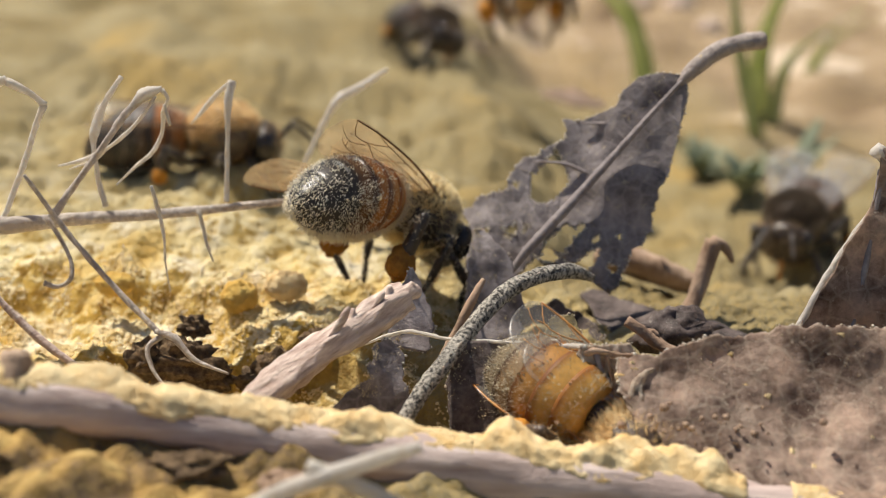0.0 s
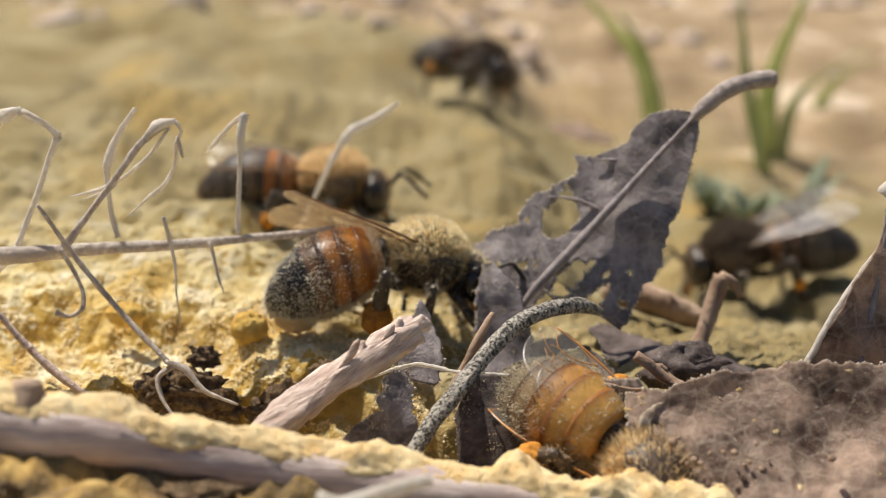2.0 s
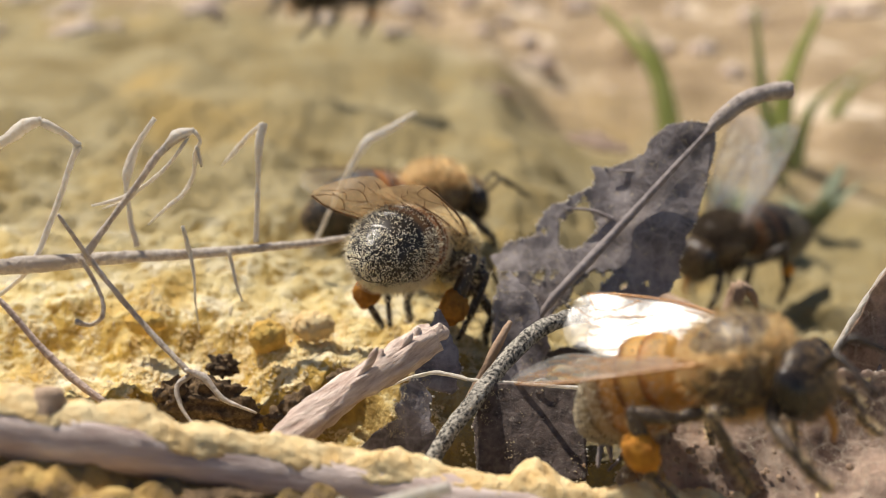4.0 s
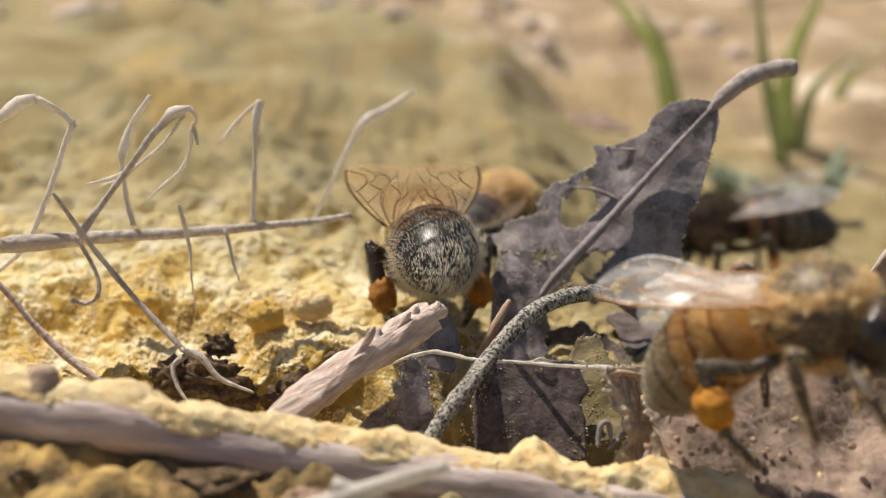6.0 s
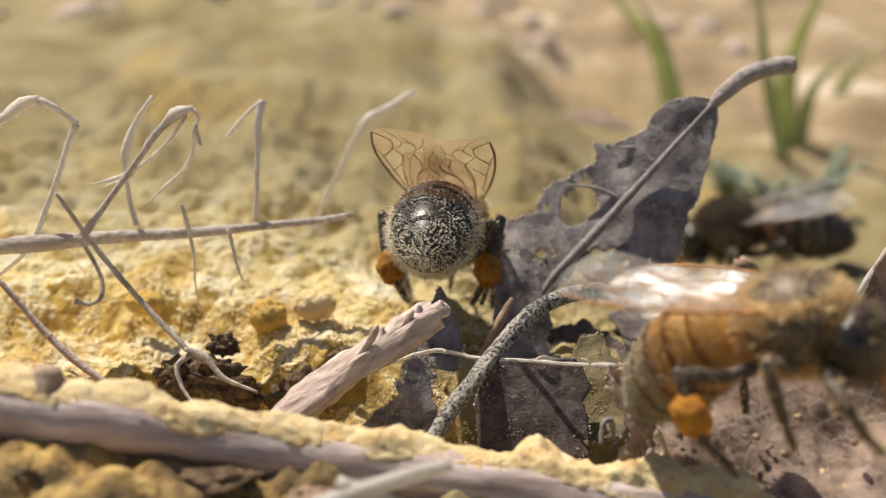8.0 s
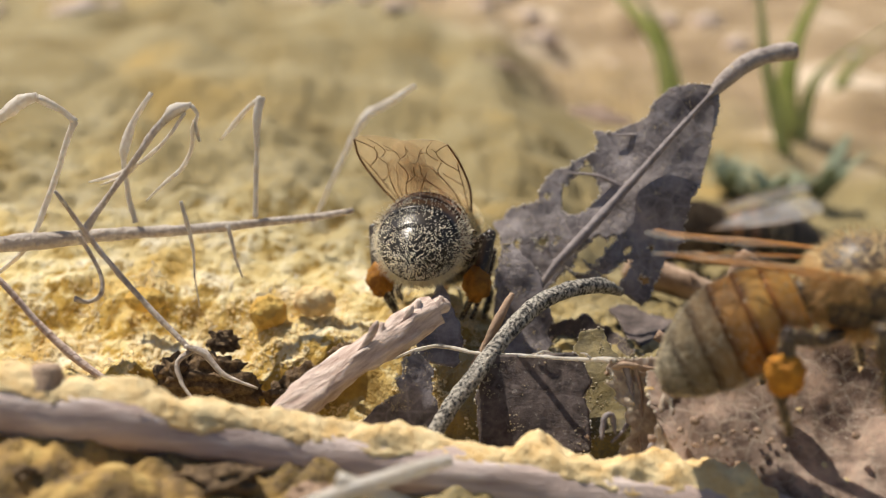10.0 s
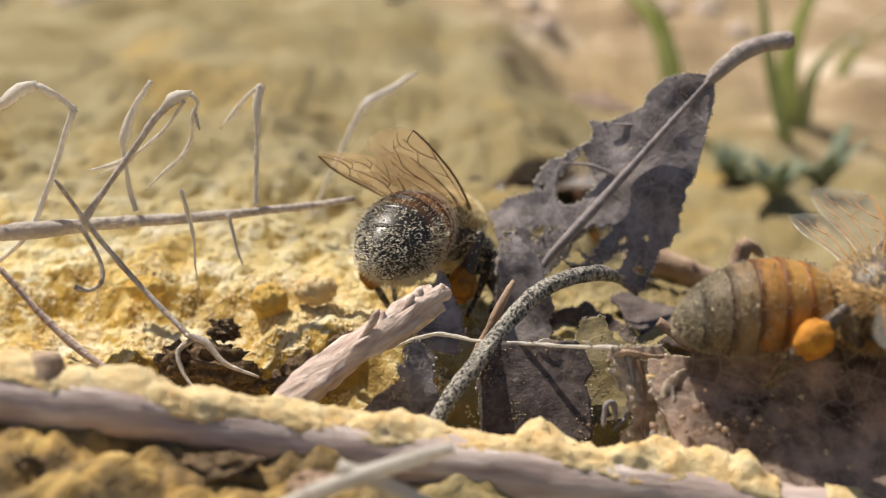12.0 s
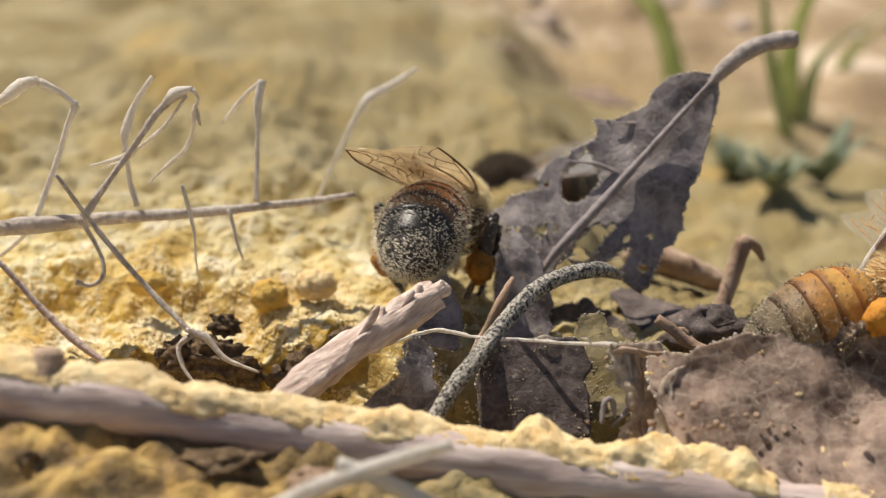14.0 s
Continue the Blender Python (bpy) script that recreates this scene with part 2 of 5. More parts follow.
def join(*shapes):
    verts, faces, base = [], [], 0
    for v, f in shapes:
        v = np.asarray(v, float)
        verts.append(v)
        faces += [tuple(i + base for i in q) for q in f]
        base += len(v)
    return np.concatenate(verts), faces


def lattice(i, j, seed):
    """A random gradient angle for each whole-numbered pair."""
    h = np.sin(i * 127.1 + j * 311.7 + seed * 74.7) * 43758.5453
    return (h - np.floor(h)) * 2 * np.pi


def relief(x, y, seed=0):
    """Smooth noise of about -0.7 to 0.7 with features one unit wide."""
    i, j = np.floor(x), np.floor(y)
    u, v = x - i, y - j
    su, sv = u * u * u * (u * (u * 6 - 15) + 10), v * v * v * (v * (v * 6 - 15) + 10)

    def corner(a, b):
        t = lattice(i + a, j + b, seed)
        return np.cos(t) * (u - a) + np.sin(t) * (v - b)

    low = corner(0, 0) * (1 - su) + corner(1, 0) * su
    high = corner(0, 1) * (1 - su) + corner(1, 1) * su
    return low * (1 - sv) + high * sv


def puffy(x, y, seed=0, octaves=4, fall=0.5):
    """Rounded lumps with creases between them, about 0 to 1."""
    out, a = 0.0, 1.0
    for k in range(octaves):
        out = out + a * np.abs(relief(x * 2 ** k, y * 2 ** k, seed + k))
        a *= fall
    return out * 1.6


def smoothly(lo, hi, x):
    t = np.clip((x - lo) / (hi - lo), 0, 1)
    return t * t * (3 - 2 * t)


def curve_through(points, step):
    """Points along a smooth curve through the given ones, and the share of the way at each."""
    p = np.asarray(points, float)
    p = np.concatenate([[2 * p[0] - p[1]], p, [2 * p[-1] - p[-2]]])
    out, at = [], []
    for k in range(1, len(p) - 2):
        n = max(2, int(np.linalg.norm(p[k + 1][:3] - p[k][:3]) / step))
        for s in np.linspace(0, 1, n, endpoint=False):
            out.append(0.5 * (2 * p[k] + (p[k + 1] - p[k - 1]) * s + (2 * p[k - 1] - 5 * p[k] + 4 * p[k + 1] - p[k + 2]) * s ** 2
                              + (3 * p[k] - p[k - 1] - 3 * p[k + 1] + p[k + 2]) * s ** 3))
    out.append(p[-2])
    return np.array(out)


def tube(points, radii, sides=10, step=0.4, rough=0.12, seed=0, knots=0.0, squash=1.0):
    """A tapering round stalk through the points, with an uneven skin. radii: one for each point."""
    four = np.column_stack([np.asarray(points, float), np.asarray(radii, float)])
    line = curve_through(four, step)
    c, r = line[:, :3], np.maximum(line[:, 3], 0.01)
    d = np.gradient(c, axis=0)
    d /= np.linalg.norm(d, axis=1)[:, None] + 1e-9
    ref = np.array([0.3, -0.9, 0.3])
    side = np.cross(d, ref)
    side /= np.linalg.norm(side, axis=1)[:, None] + 1e-9
    up = np.cross(side, d)
    n = len(c)
    run = np.concatenate([[0], np.cumsum(np.linalg.norm(np.diff(c, axis=0), axis=1))])
    a = np.linspace(0, 2 * np.pi, sides, endpoint=False)
    A, S = np.meshgrid(a, run)
    k = 1 + rough * 2 * relief(np.cos(A) * 1.5 + seed * 3.7, S / (r.mean() * 4 + 0.3) + np.sin(A), seed) \
          + rough * relief(A * sides / 6.0, S / (r.mean() + 0.05), seed + 5)
    if knots:
        k += knots * np.maximum(0, relief(S / 2.6 + seed, S * 0 + 0.5, seed + 9)) * 2
    R = r[:, None] * k
    v = c[:, None, :] + (R * np.cos(A))[..., None] * side[:, None, :] + (R * np.sin(A) * squash)[..., None] * up[:, None, :]
    verts = v.reshape(-1, 3)
    faces = []
    for i in range(n - 1):
        for j in range(sides):
            q = (j + 1) % sides
            faces.append((i * sides + j, i * sides + q, (i + 1) * sides + q, (i + 1) * sides + j))
    faces.append(tuple(range(sides))[::-1])
    faces.append(tuple((n - 1) * sides + j for j in range(sides)))
    return verts, faces


def ball(centre, radii, rings=10, sides=14, rough=0.0, seed=0, lump=1.5):
    """An uneven rounded body."""
    verts, faces = [], []
    t = np.linspace(0, np.pi, rings + 1)
    for i, ti in enumerate(t):
        for j in range(sides):
            p = 2 * np.pi * j / sides
            d = np.array([np.sin(ti) * np.cos(p), np.sin(ti) * np.sin(p), np.cos(ti)])
            k = 1.0
            if rough:
                w = Vector(d * lump) + Vector((seed * 3.1, seed * 1.7, 0))
                k += rough * (noise.noise(w) + 0.5 * noise.noise(w * 2.3) + 0.18 * noise.noise(w * 5.1))
            verts.append(np.asarray(centre) + d * np.asarray(radii) * k)
    for i in range(rings):
        for j in range(sides):
            q = (j + 1) % sides
            faces.append((i * sides + j, (i + 1) * sides + j, (i + 1) * sides + q, i * sides + q))
    return np.array(verts), faces


def sheet_solid(grid, keep, thick):
    """A thin solid from a grid of points (rows, columns, 3) and a mask of kept cells; thick: along the surface's normal."""
    du = np.gradient(grid, axis=0)
    dv = np.gradient(grid, axis=1)
    nrm = np.cross(du, dv)
    nrm /= np.linalg.norm(nrm, axis=2)[..., None] + 1e-12
    h, w = grid.shape[:2]
    verts = np.concatenate([grid.reshape(-1, 3), (grid - nrm * thick).reshape(-1, 3)])
    faces, edges = [], {}
    N = h * w
    for i in range(h - 1):
        for j in range(w - 1):
            if not keep[i, j]:
                continue
            a, b, c, d = i * w + j, (i + 1) * w + j, (i + 1) * w + j + 1, i * w + j + 1
            faces.append((a, b, c, d))
            faces.append((d + N, c + N, b + N, a + N))
            for e in ((a, b), (b, c), (c, d), (d, a)):
                if (e[1], e[0]) in edges:
                    del edges[(e[1], e[0])]
                else:
                    edges[e] = 1
    for a, b in edges:
        faces.append((b, a, a + N, b + N))
    used = sorted({i for f in faces for i in f})
    place = {u: k for k, u in enumerate(used)}
    rim = np.array([(verts[a] + verts[a + N]) / 2 for a, b in edges])
    return verts[used], [tuple(place[i] for i in f) for f in faces], rim


def blade(base, end, beside, left, right, holes=(), rag=0.35, cell=0.16, thick=0.12, curl=0.0, wave=0.25, seed=0, bend=0.0, eaten=0.0, crease=0.0, even=0.0):
    """A dead leaf's blade: base to end is its axis, beside lies off its left edge; left and right: (share of the way, half width); even: how whole its base is."""
    A, B, C = (np.asarray(p, float) for p in (base, end, beside))
    axis = B - A
    L = np.linalg.norm(axis)
    axis /= L
    side = (C - A) - axis * ((C - A) @ axis)
    side /= np.linalg.norm(side)
    up = np.cross(axis, side)
    s = np.linspace(0, 1, int(L / cell) + 2)
    lo = -np.interp(s, *zip(*right)) * (1 + 0 * s)
    hi = np.interp(s, *zip(*left))
    rag = rag * (1 - even * (1 - smoothly(0.18, 0.36, s)))
    hi = hi + rag * relief(s * L / 1.1, s * 0 + 0.3, seed) + rag * 0.7 * relief(s * L / 0.4, s * 0 + 0.7, seed + 1)
    lo = lo + rag * relief(s * L / 1.1, s * 0 + 5.3, seed) + rag * 0.7 * relief(s * L / 0.4, s * 0 + 9.7, seed + 1)
    wide = max(hi.max() - lo.min(), 0.5)
    v = np.linspace(0, 1, int(wide / cell) + 2)
    S, V = np.meshgrid(s * L, v, indexing="ij")
    X = lo[:, None] + V * (hi - lo)[:, None]
    Z = curl * X ** 2 + wave * 1.6 * relief(S / 3.0, X / 3.0, seed + 2) + wave * 0.2 * relief(S / 0.9, X / 0.9, seed + 3) + crease * (np.abs(relief(S / 1.7, X / 1.1, seed + 11)) + 0.5 * np.abs(relief(S / 0.7, X / 0.6, seed + 12))) + bend * (S / L) ** 2
    grid = A + S[..., None] * axis + X[..., None] * side + Z[..., None] * up
    keep = np.ones((len(s) - 1, len(v) - 1), bool)
    Sc, Xc = S[:-1, :-1], X[:-1, :-1]
    fray = 0.35 * relief(Sc / 0.8, Xc / 0.8, seed + 4) + 0.25 * relief(Sc / 0.3, Xc / 0.3, seed + 6)
    for hs, hx, rs, rx in holes:
        keep &= ((Sc - hs) / rs) ** 2 + ((Xc - hx) / rx) ** 2 + 1.6 * fray > 1
    if eaten:
        keep &= relief(Sc / 1.5, Xc / 1.5, seed + 7) + 0.5 * relief(Sc / 0.5, Xc / 0.5, seed + 8) < 0.62 - eaten
    return sheet_solid(grid, keep, thick)


def scatter_clumps(spots, size, seed=0, flat=0.8):
    """Many small uneven grains joined: spots are their middles."""
    rnd = np.random.RandomState(seed)
    base, tri = ball((0, 0, 0), (1, 1, 1), 3, 5)
    spots = np.asarray(spots, float).reshape(-1, 3)
    n, m = len(spots), len(base)
    r = size * (0.5 + rnd.rand(n, 1, 1) ** 2 * 1.3)
    verts = base[None] * (1 + 0.35 * (rnd.rand(n, m, 1) - 0.5)) * r * np.array((1, 1, flat)) + spots[:, None]
    faces = np.asarray(tri)[None] + (np.arange(n) * m)[:, None, None]
    return verts.reshape(-1, 3), faces.reshape(-1, 4).tolist()


# ---- the ground ----
def height(x, y):
    """The ground's height in millimetres."""
    x, y = np.asarray(x, float), np.asarray(y, float)
    near = 1 - smoothly(25, 70, np.hypot(x * 0.7, y))
    # two ragged steps down towards the branch, the upper one only at the left
    upper = 4.2 - 5.4 * smoothly(-11, -6, x) + 1.6 * relief(x / 3.3, y * 0 + 0.5, 3) + 0.7 * relief(x / 1.2, y / 4, 4)
    lower = -3.0 + 2.2 * smoothly(-15.5, -13, x) * (1 - smoothly(-3.5, -1.5, x)) + 1.5 * relief(x / 2.4, y * 0 + 4.5, 5) + 0.6 * relief(x / 0.8, y / 3, 6)
    dip = (smoothly(1.7, -1.7, y - upper) * 1.7 + smoothly(0.55, -0.55, y - lower) * 2.1) * (1 - smoothly(-13.0, -17, y)) - 1.3
    right = smoothly(-1, 4, x) * (1 - smoothly(6, 14, y)) * 1.0
    left = smoothly(-4, -16, x) * smoothly(-2, 14, y) * (1 - smoothly(40, 80, y)) * 2.2
    small, middle = 1 - smoothly(12, 26, np.hypot(x * 0.6, y)), 1 - smoothly(40, 70, np.hypot(x * 0.7, y))
    slope = smoothly(4, 15, x) * smoothly(5, 20, y) * (1 - smoothly(70, 130, y)) * 6.5
    z = -dip - right * smoothly(-16, -12, y) + left - slope
    z = z + near * 2.2 * (puffy(x / 8.0, y / 8.0, 11, 3, 0.4) - 0.45) * smoothly(5, 20, y) + middle * 0.95 * (puffy(x / 3.4, y / 3.4, 21, 2, 0.42) - 0.4)
    z = z + small * (0.26 * (puffy(x / 1.3, y / 1.3, 31, 2, 0.55) - 0.4) + 0.07 * relief(x / 0.5, y / 0.5, 35) - 0.16 * np.abs(relief(x / 0.42, y / 0.42, 37)) + 0.12 * np.maximum(0, relief(x / 0.28, y / 0.28, 39)))
    # two large rounded lumps in the crust
    for a, b, wide, tall in ((-14.6, -1.6, 2.3, 1.3), (-18.6, -2.2, 1.9, 1.0)):
        z = z + tall * np.exp(-((x - a) / wide) ** 2 - ((y - b) / (0.6 * wide)) ** 2)
    z = z + (1 - near) * (5.0 * relief(x / 60, y / 60, 41) + 2.0 * (puffy(x / 16, y / 16, 45, 3) - 0.4)) + smoothly(14, 30, y) * (1 - smoothly(110, 160, y)) * 2.6 * (puffy(x / 19, y / 19, 47, 2, 0.35) - 0.45)
    z = z - 0.010 * np.maximum(0, y - 20) - 0.6
    # the bank on which the branch lies
    bank = smoothly(-11.9, -13.6, y) * (1 - smoothly(-45, -90, y)) * (1 - smoothly(26, 60, np.abs(x)))
    bed = 1.47 - 0.193 * np.clip(x, -30, 30) - 0.55 - 0.10 * np.maximum(0, -16 - y) + 1.5 * (puffy(x / 4.2, y / 4.2, 61, 3, 0.42) - 0.6)
    z = z * (1 - bank) + bed * bank
    return z


def spaced(fine_lo, fine_hi, step, reach, grow=1.16):
    mid = np.arange(fine_lo, fine_hi + step / 2, step)
    out, d, p = [], step, fine_hi
    while p < reach:
        d *= grow
        p += d
        out.append(p)
    low, d, p = [], step, fine_lo
    while p > -reach:
        d *= grow
        p -= d
        low.append(p)
    return np.concatenate([low[::-1], mid, out])


def build_ground():
    xs, ys = spaced(-27, 27, 0.115, 40000), spaced(-20, 11, 0.105, 40000, 1.035)
    X, Y = np.meshgrid(xs, ys)
    Z = height(X, Y)
    h, w = X.shape
    idx = np.arange(h * w).reshape(h, w)
    faces = np.stack([idx[:-1, :-1], idx[:-1, 1:], idx[1:, 1:], idx[1:, :-1]], -1).reshape(-1, 4)
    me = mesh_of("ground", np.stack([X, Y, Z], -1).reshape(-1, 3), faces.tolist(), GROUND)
    return tagged(new("ground", me), "lumpy earth strewn with yellow pollen, pinkish sand further off", "ground", kind="structure")


ground = build_ground()


def on_ground(x, y, lift=0.0):
    return (x, y, float(height(x, y)) + lift)


def about(base, pts):
    """Points taken relative to a base."""
    b = np.asarray(base, float)
    return [tuple(np.asarray(p, float) - b) for p in pts]


def twig_part(name, parent, base, pts, radii, mat, label="", **kw):
    return part(name, tube(about(base, pts), radii, **kw), mat, parent, label)


def edged(name, shape, mat, parent, rim):
    """A leaf's blade with pale dust caught along its torn edge, which also paints the sunlit rim."""
    ob = part(name, shape, mat, parent)
    rnd = np.random.RandomState(len(shape[1]))
    pts = shape[2][rnd.rand(len(shape[2])) < 0.9]
    pts = pts + rnd.normal(0, 0.035, pts.shape)
    part("dusty_rim_light", scatter_clumps(pts, rim, 2), RIMGLOWFLECK, ob, "pale dust and painted rim light along the torn edge")
    v = shape[0][rnd.randint(0, len(shape[0]), 3600)]
    v = v[relief(v[:, 0] / 1.3 + 7, v[:, 2] / 1.3, len(v)) + 0.5 * relief(v[:, 0] / 0.4, v[:, 2] / 0.4, 3) > 0.24]
    if len(v):
        part("dust_crust", scatter_clumps(v + rnd.normal(0, 0.03, v.shape), 0.024, 4), LEAFDUST, ob, "crusty yellowish dust on the blade")
    return ob


# ---- the grey twig with its dried shoots ----
B0 = (-22.79, -0.00, 5.49)
twig = thing("dry_twig", B0, "thin grey dry twig with brittle side shoots lying above yellow ground", "twig")
twig_part("stem", twig, B0, [(-27.39, -2.00, 5.56), (-22.43, -1.00, 5.83), (-19.51, 0.00, 5.86), (-15.96, 1.00, 5.89), (-12.31, 2.00, 5.80), (-8.54, 3.00, 5.88), (-6.38, 4.00, 5.80), (-4.43, 4.00, 6.16)],
          (0.432, 0.396, 0.372, 0.312, 0.264, 0.216, 0.204, 0.144), TWIG, sides=14, step=0.2, rough=0.14, knots=0.5)
twig_part("shoot", twig, B0, [(-17.11, 0.00, 6.23), (-16.24, 0.40, 7.42), (-14.60, 1.00, 9.57), (-13.43, 1.60, 11.13), (-12.21, 2.00, 11.96)],
          (0.202, 0.161, 0.151, 0.192, 0.131), TWIG, "", sides=10, step=0.2, rough=0.18, seed=2)
twig_part("tip", twig, B0, [(-13.42, 1.60, 11.15), (-12.72, 1.80, 11.79), (-11.88, 2.00, 12.07)], (0.146, 0.279, 0.117), STRAW, "split pale shoot tip", sides=8, step=0.15, rough=0.3, seed=3)
twig_part("tendril", twig, B0, [(-11.94, 2.00, 12.02), (-11.64, 2.00, 11.58), (-11.93, 2.20, 10.84), (-12.08, 2.40, 9.81), (-12.61, 2.40, 8.81), (-13.54, 2.00, 8.07), (-14.28, 1.60, 7.39)],
          (0.132, 0.0881, 0.146, 0.0881, 0.117, 0.0734, 0.044), STRAW, sides=7, step=0.2, rough=0.25, seed=4)
twig_part("tendril", twig, B0, [(-11.84, 2.00, 11.30), (-11.70, 2.00, 10.61), (-11.61, 2.00, 10.25)], (0.0734, 0.103, 0.0734), STRAW, sides=6, step=0.15, rough=0.3, seed=5)
twig_part("tendril", twig, B0, [(-12.21, 1.90, 11.71), (-13.05, 1.70, 10.55), (-14.14, 1.40, 9.57), (-15.36, 1.20, 8.87), (-16.83, 1.00, 8.51)],
          (0.0881, 0.0881, 0.103, 0.117, 0.044), STRAW, sides=7, step=0.25, rough=0.2, seed=6)
twig_part("tendril", twig, B0, [(-14.56, 1.40, 9.29), (-15.12, 1.30, 8.76), (-16.35, 1.20, 8.31)], (0.0588, 0.0881, 0.0294), STRAW, sides=6, step=0.25, rough=0.2, seed=16)
twig_part("shoot", twig, B0, [(-14.86, 1.50, 6.31), (-15.14, 1.80, 7.42), (-15.31, 2.00, 9.29), (-15.23, 2.10, 9.94), (-14.77, 2.40, 11.20), (-13.90, 2.60, 12.49)],
          (0.146, 0.132, 0.132, 0.221, 0.161, 0.117), STRAW, sides=8, step=0.2, rough=0.22, seed=7)
twig_part("shoot", twig, B0, [(-9.23, 3.00, 6.12), (-9.15, 3.20, 7.87), (-9.07, 3.50, 9.80), (-9.02, 3.70, 11.03), (-8.85, 4.00, 12.00)],
          (0.132, 0.117, 0.132, 0.221, 0.206), STRAW, sides=8, step=0.2, rough=0.2, seed=8)
twig_part("tendril", twig, B0, [(-8.85, 4.00, 11.95), (-9.57, 4.20, 11.33), (-10.35, 4.50, 10.40), (-11.08, 4.80, 9.58)], (0.146, 0.132, 0.117, 0.044), STRAW, sides=7, step=0.25, rough=0.2, seed=9)
twig_part("tendril", twig, B0, [(-12.40, 0.50, 7.70), (-12.14, 0.60, 6.43), (-11.95, 0.50, 5.26), (-11.93, 0.40, 3.84), (-11.74, 0.20, 2.45)],
          (0.0881, 0.117, 0.0734, 0.044, 0.0294), STRAW, sides=7, step=0.25, rough=0.2, seed=10)
twig_part("tendril", twig, B0, [(-10.49, 2.00, 6.09), (-10.28, 1.80, 5.39), (-10.08, 1.50, 4.47), (-9.75, 1.20, 3.61)], (0.117, 0.103, 0.0734, 0.044), STRAW, sides=7, step=0.25, rough=0.2, seed=11)
twig_part("hook", twig, B0, [(-17.22, -0.40, 6.36), (-16.58, -0.60, 5.35), (-16.09, -1.00, 4.36), (-16.08, -1.40, 3.71), (-16.62, -1.70, 3.42), (-17.16, -2.00, 3.71)],
          (0.141, 0.101, 0.101, 0.111, 0.101, 0.141), TWIG, "", sides=8, step=0.2, rough=0.15, seed=12)

B1 = (-11.60, -3.00, 1.38)
crossing = thing("dry_stalk", B1, "thin straight grey stalk leaning across a twig", "stalk", "thin stalks")
twig_part("stem", crossing, B1, [(-17.92, -1.00, 8.68), (-16.64, -0.60, 6.34), (-15.46, -1.00, 4.87), (-13.40, -2.00, 2.88), (-11.59, -3.00, 1.43)],
          (0.0907, 0.121, 0.131, 0.141, 0.131), TWIG, sides=9, step=0.25, rough=0.15, seed=13)
twig_part("root", crossing, B1, [(-11.97, -3.00, 1.72), (-11.03, -3.20, 1.43), (-10.07, -3.80, 0.64), (-8.42, -4.50, 0.24)], (0.121, 0.181, 0.121, 0.0504), TWIG, "", sides=8, step=0.25, rough=0.3, seed=14)
twig_part("root", crossing, B1, [(-11.59, -3.00, 1.49), (-12.30, -3.20, 1.00), (-12.06, -3.80, 0.21), (-11.31, -4.60, -0.43)], (0.121, 0.141, 0.101, 0.0504), TWIG, "", sides=8, step=0.25, rough=0.3, seed=15)

B2 = (-22.00, 3.00, 3.34)
reed = thing("dry_stalk", B2, "pale jointed stalk bent at its nodes", "stalk", "thin stalks")
twig_part("stem", reed, B2, [(-23.24, 0.50, 2.93), (-20.87, 0.50, 4.53), (-19.68, 0.60, 5.85), (-18.61, 1.00, 8.23), (-17.79, 1.20, 10.40), (-17.33, 1.30, 11.42)],
          (0.103, 0.103, 0.132, 0.146, 0.146, 0.176), STRAW, sides=8, step=0.25, rough=0.2, seed=21)
twig_part("stem", reed, B2, [(-17.30, 1.30, 11.39), (-17.92, 1.20, 11.99), (-18.92, 1.00, 12.63)], (0.192, 0.161, 0.192), STRAW, sides=8, step=0.2, rough=0.25, seed=22)
twig_part("stem", reed, B2, [(-18.91, 1.00, 12.68), (-19.68, 1.00, 12.41), (-20.82, 1.00, 11.66), (-22.50, 1.00, 10.86)], (0.206, 0.309, 0.294, 0.192), STRAW, sides=9, step=0.2, rough=0.25, seed=23)
B3 = (-16.71, -5.00, 2.12)
low = thing("dry_stalk", B3, "pinkish thin stalk lying on the yellow crust", "stalk", "thin stalks")
twig_part("stem", low, B3, [(-21.39, -4.00, 6.54), (-19.82, -4.50, 5.64), (-18.09, -5.00, 3.72), (-16.57, -5.50, 2.34), (-15.02, -6.00, 1.35)],
          (0.12, 0.132, 0.157, 0.193, 0.157), STICK, sides=9, step=0.25, rough=0.15, seed=24)
B4 = (-7.14, 12.00, 3.12)
back_stalk = thing("dry_stalk", B4, "thin pale stalk with a bent tip rising from the ground", "stalk", "thin stalks")
twig_part("stem", back_stalk, B4, [(-7.28, 12.00, 2.78), (-6.17, 12.50, 5.16), (-5.03, 13.00, 7.48), (-4.18, 13.50, 8.75), (-2.99, 14.00, 9.35), (-1.46, 14.00, 10.38)],
          (0.117, 0.117, 0.161, 0.25, 0.221, 0.117), STRAW, sides=8, step=0.25, rough=0.22, seed=25)
B5 = (-0.63, -3.00, 1.29)
fibre = thing("plant_fibre", B5, "fine frayed pale fibre stretched between dead leaves", "fibre")
twig_part("strand", fibre, B5, [(-2.11, -6.00, 2.39), (-1.11, -5.50, 2.59), (0.03, -5.20, 2.65), (1.66, -6.00, 2.64), (3.60, -7.00, 2.98), (5.48, -8.00, 3.26), (7.41, -9.00, 3.61)],
          (0.0588, 0.0734, 0.103, 0.0881, 0.0734, 0.0881, 0.117), STRAW, sides=6, step=0.2, rough=0.35, seed=26)
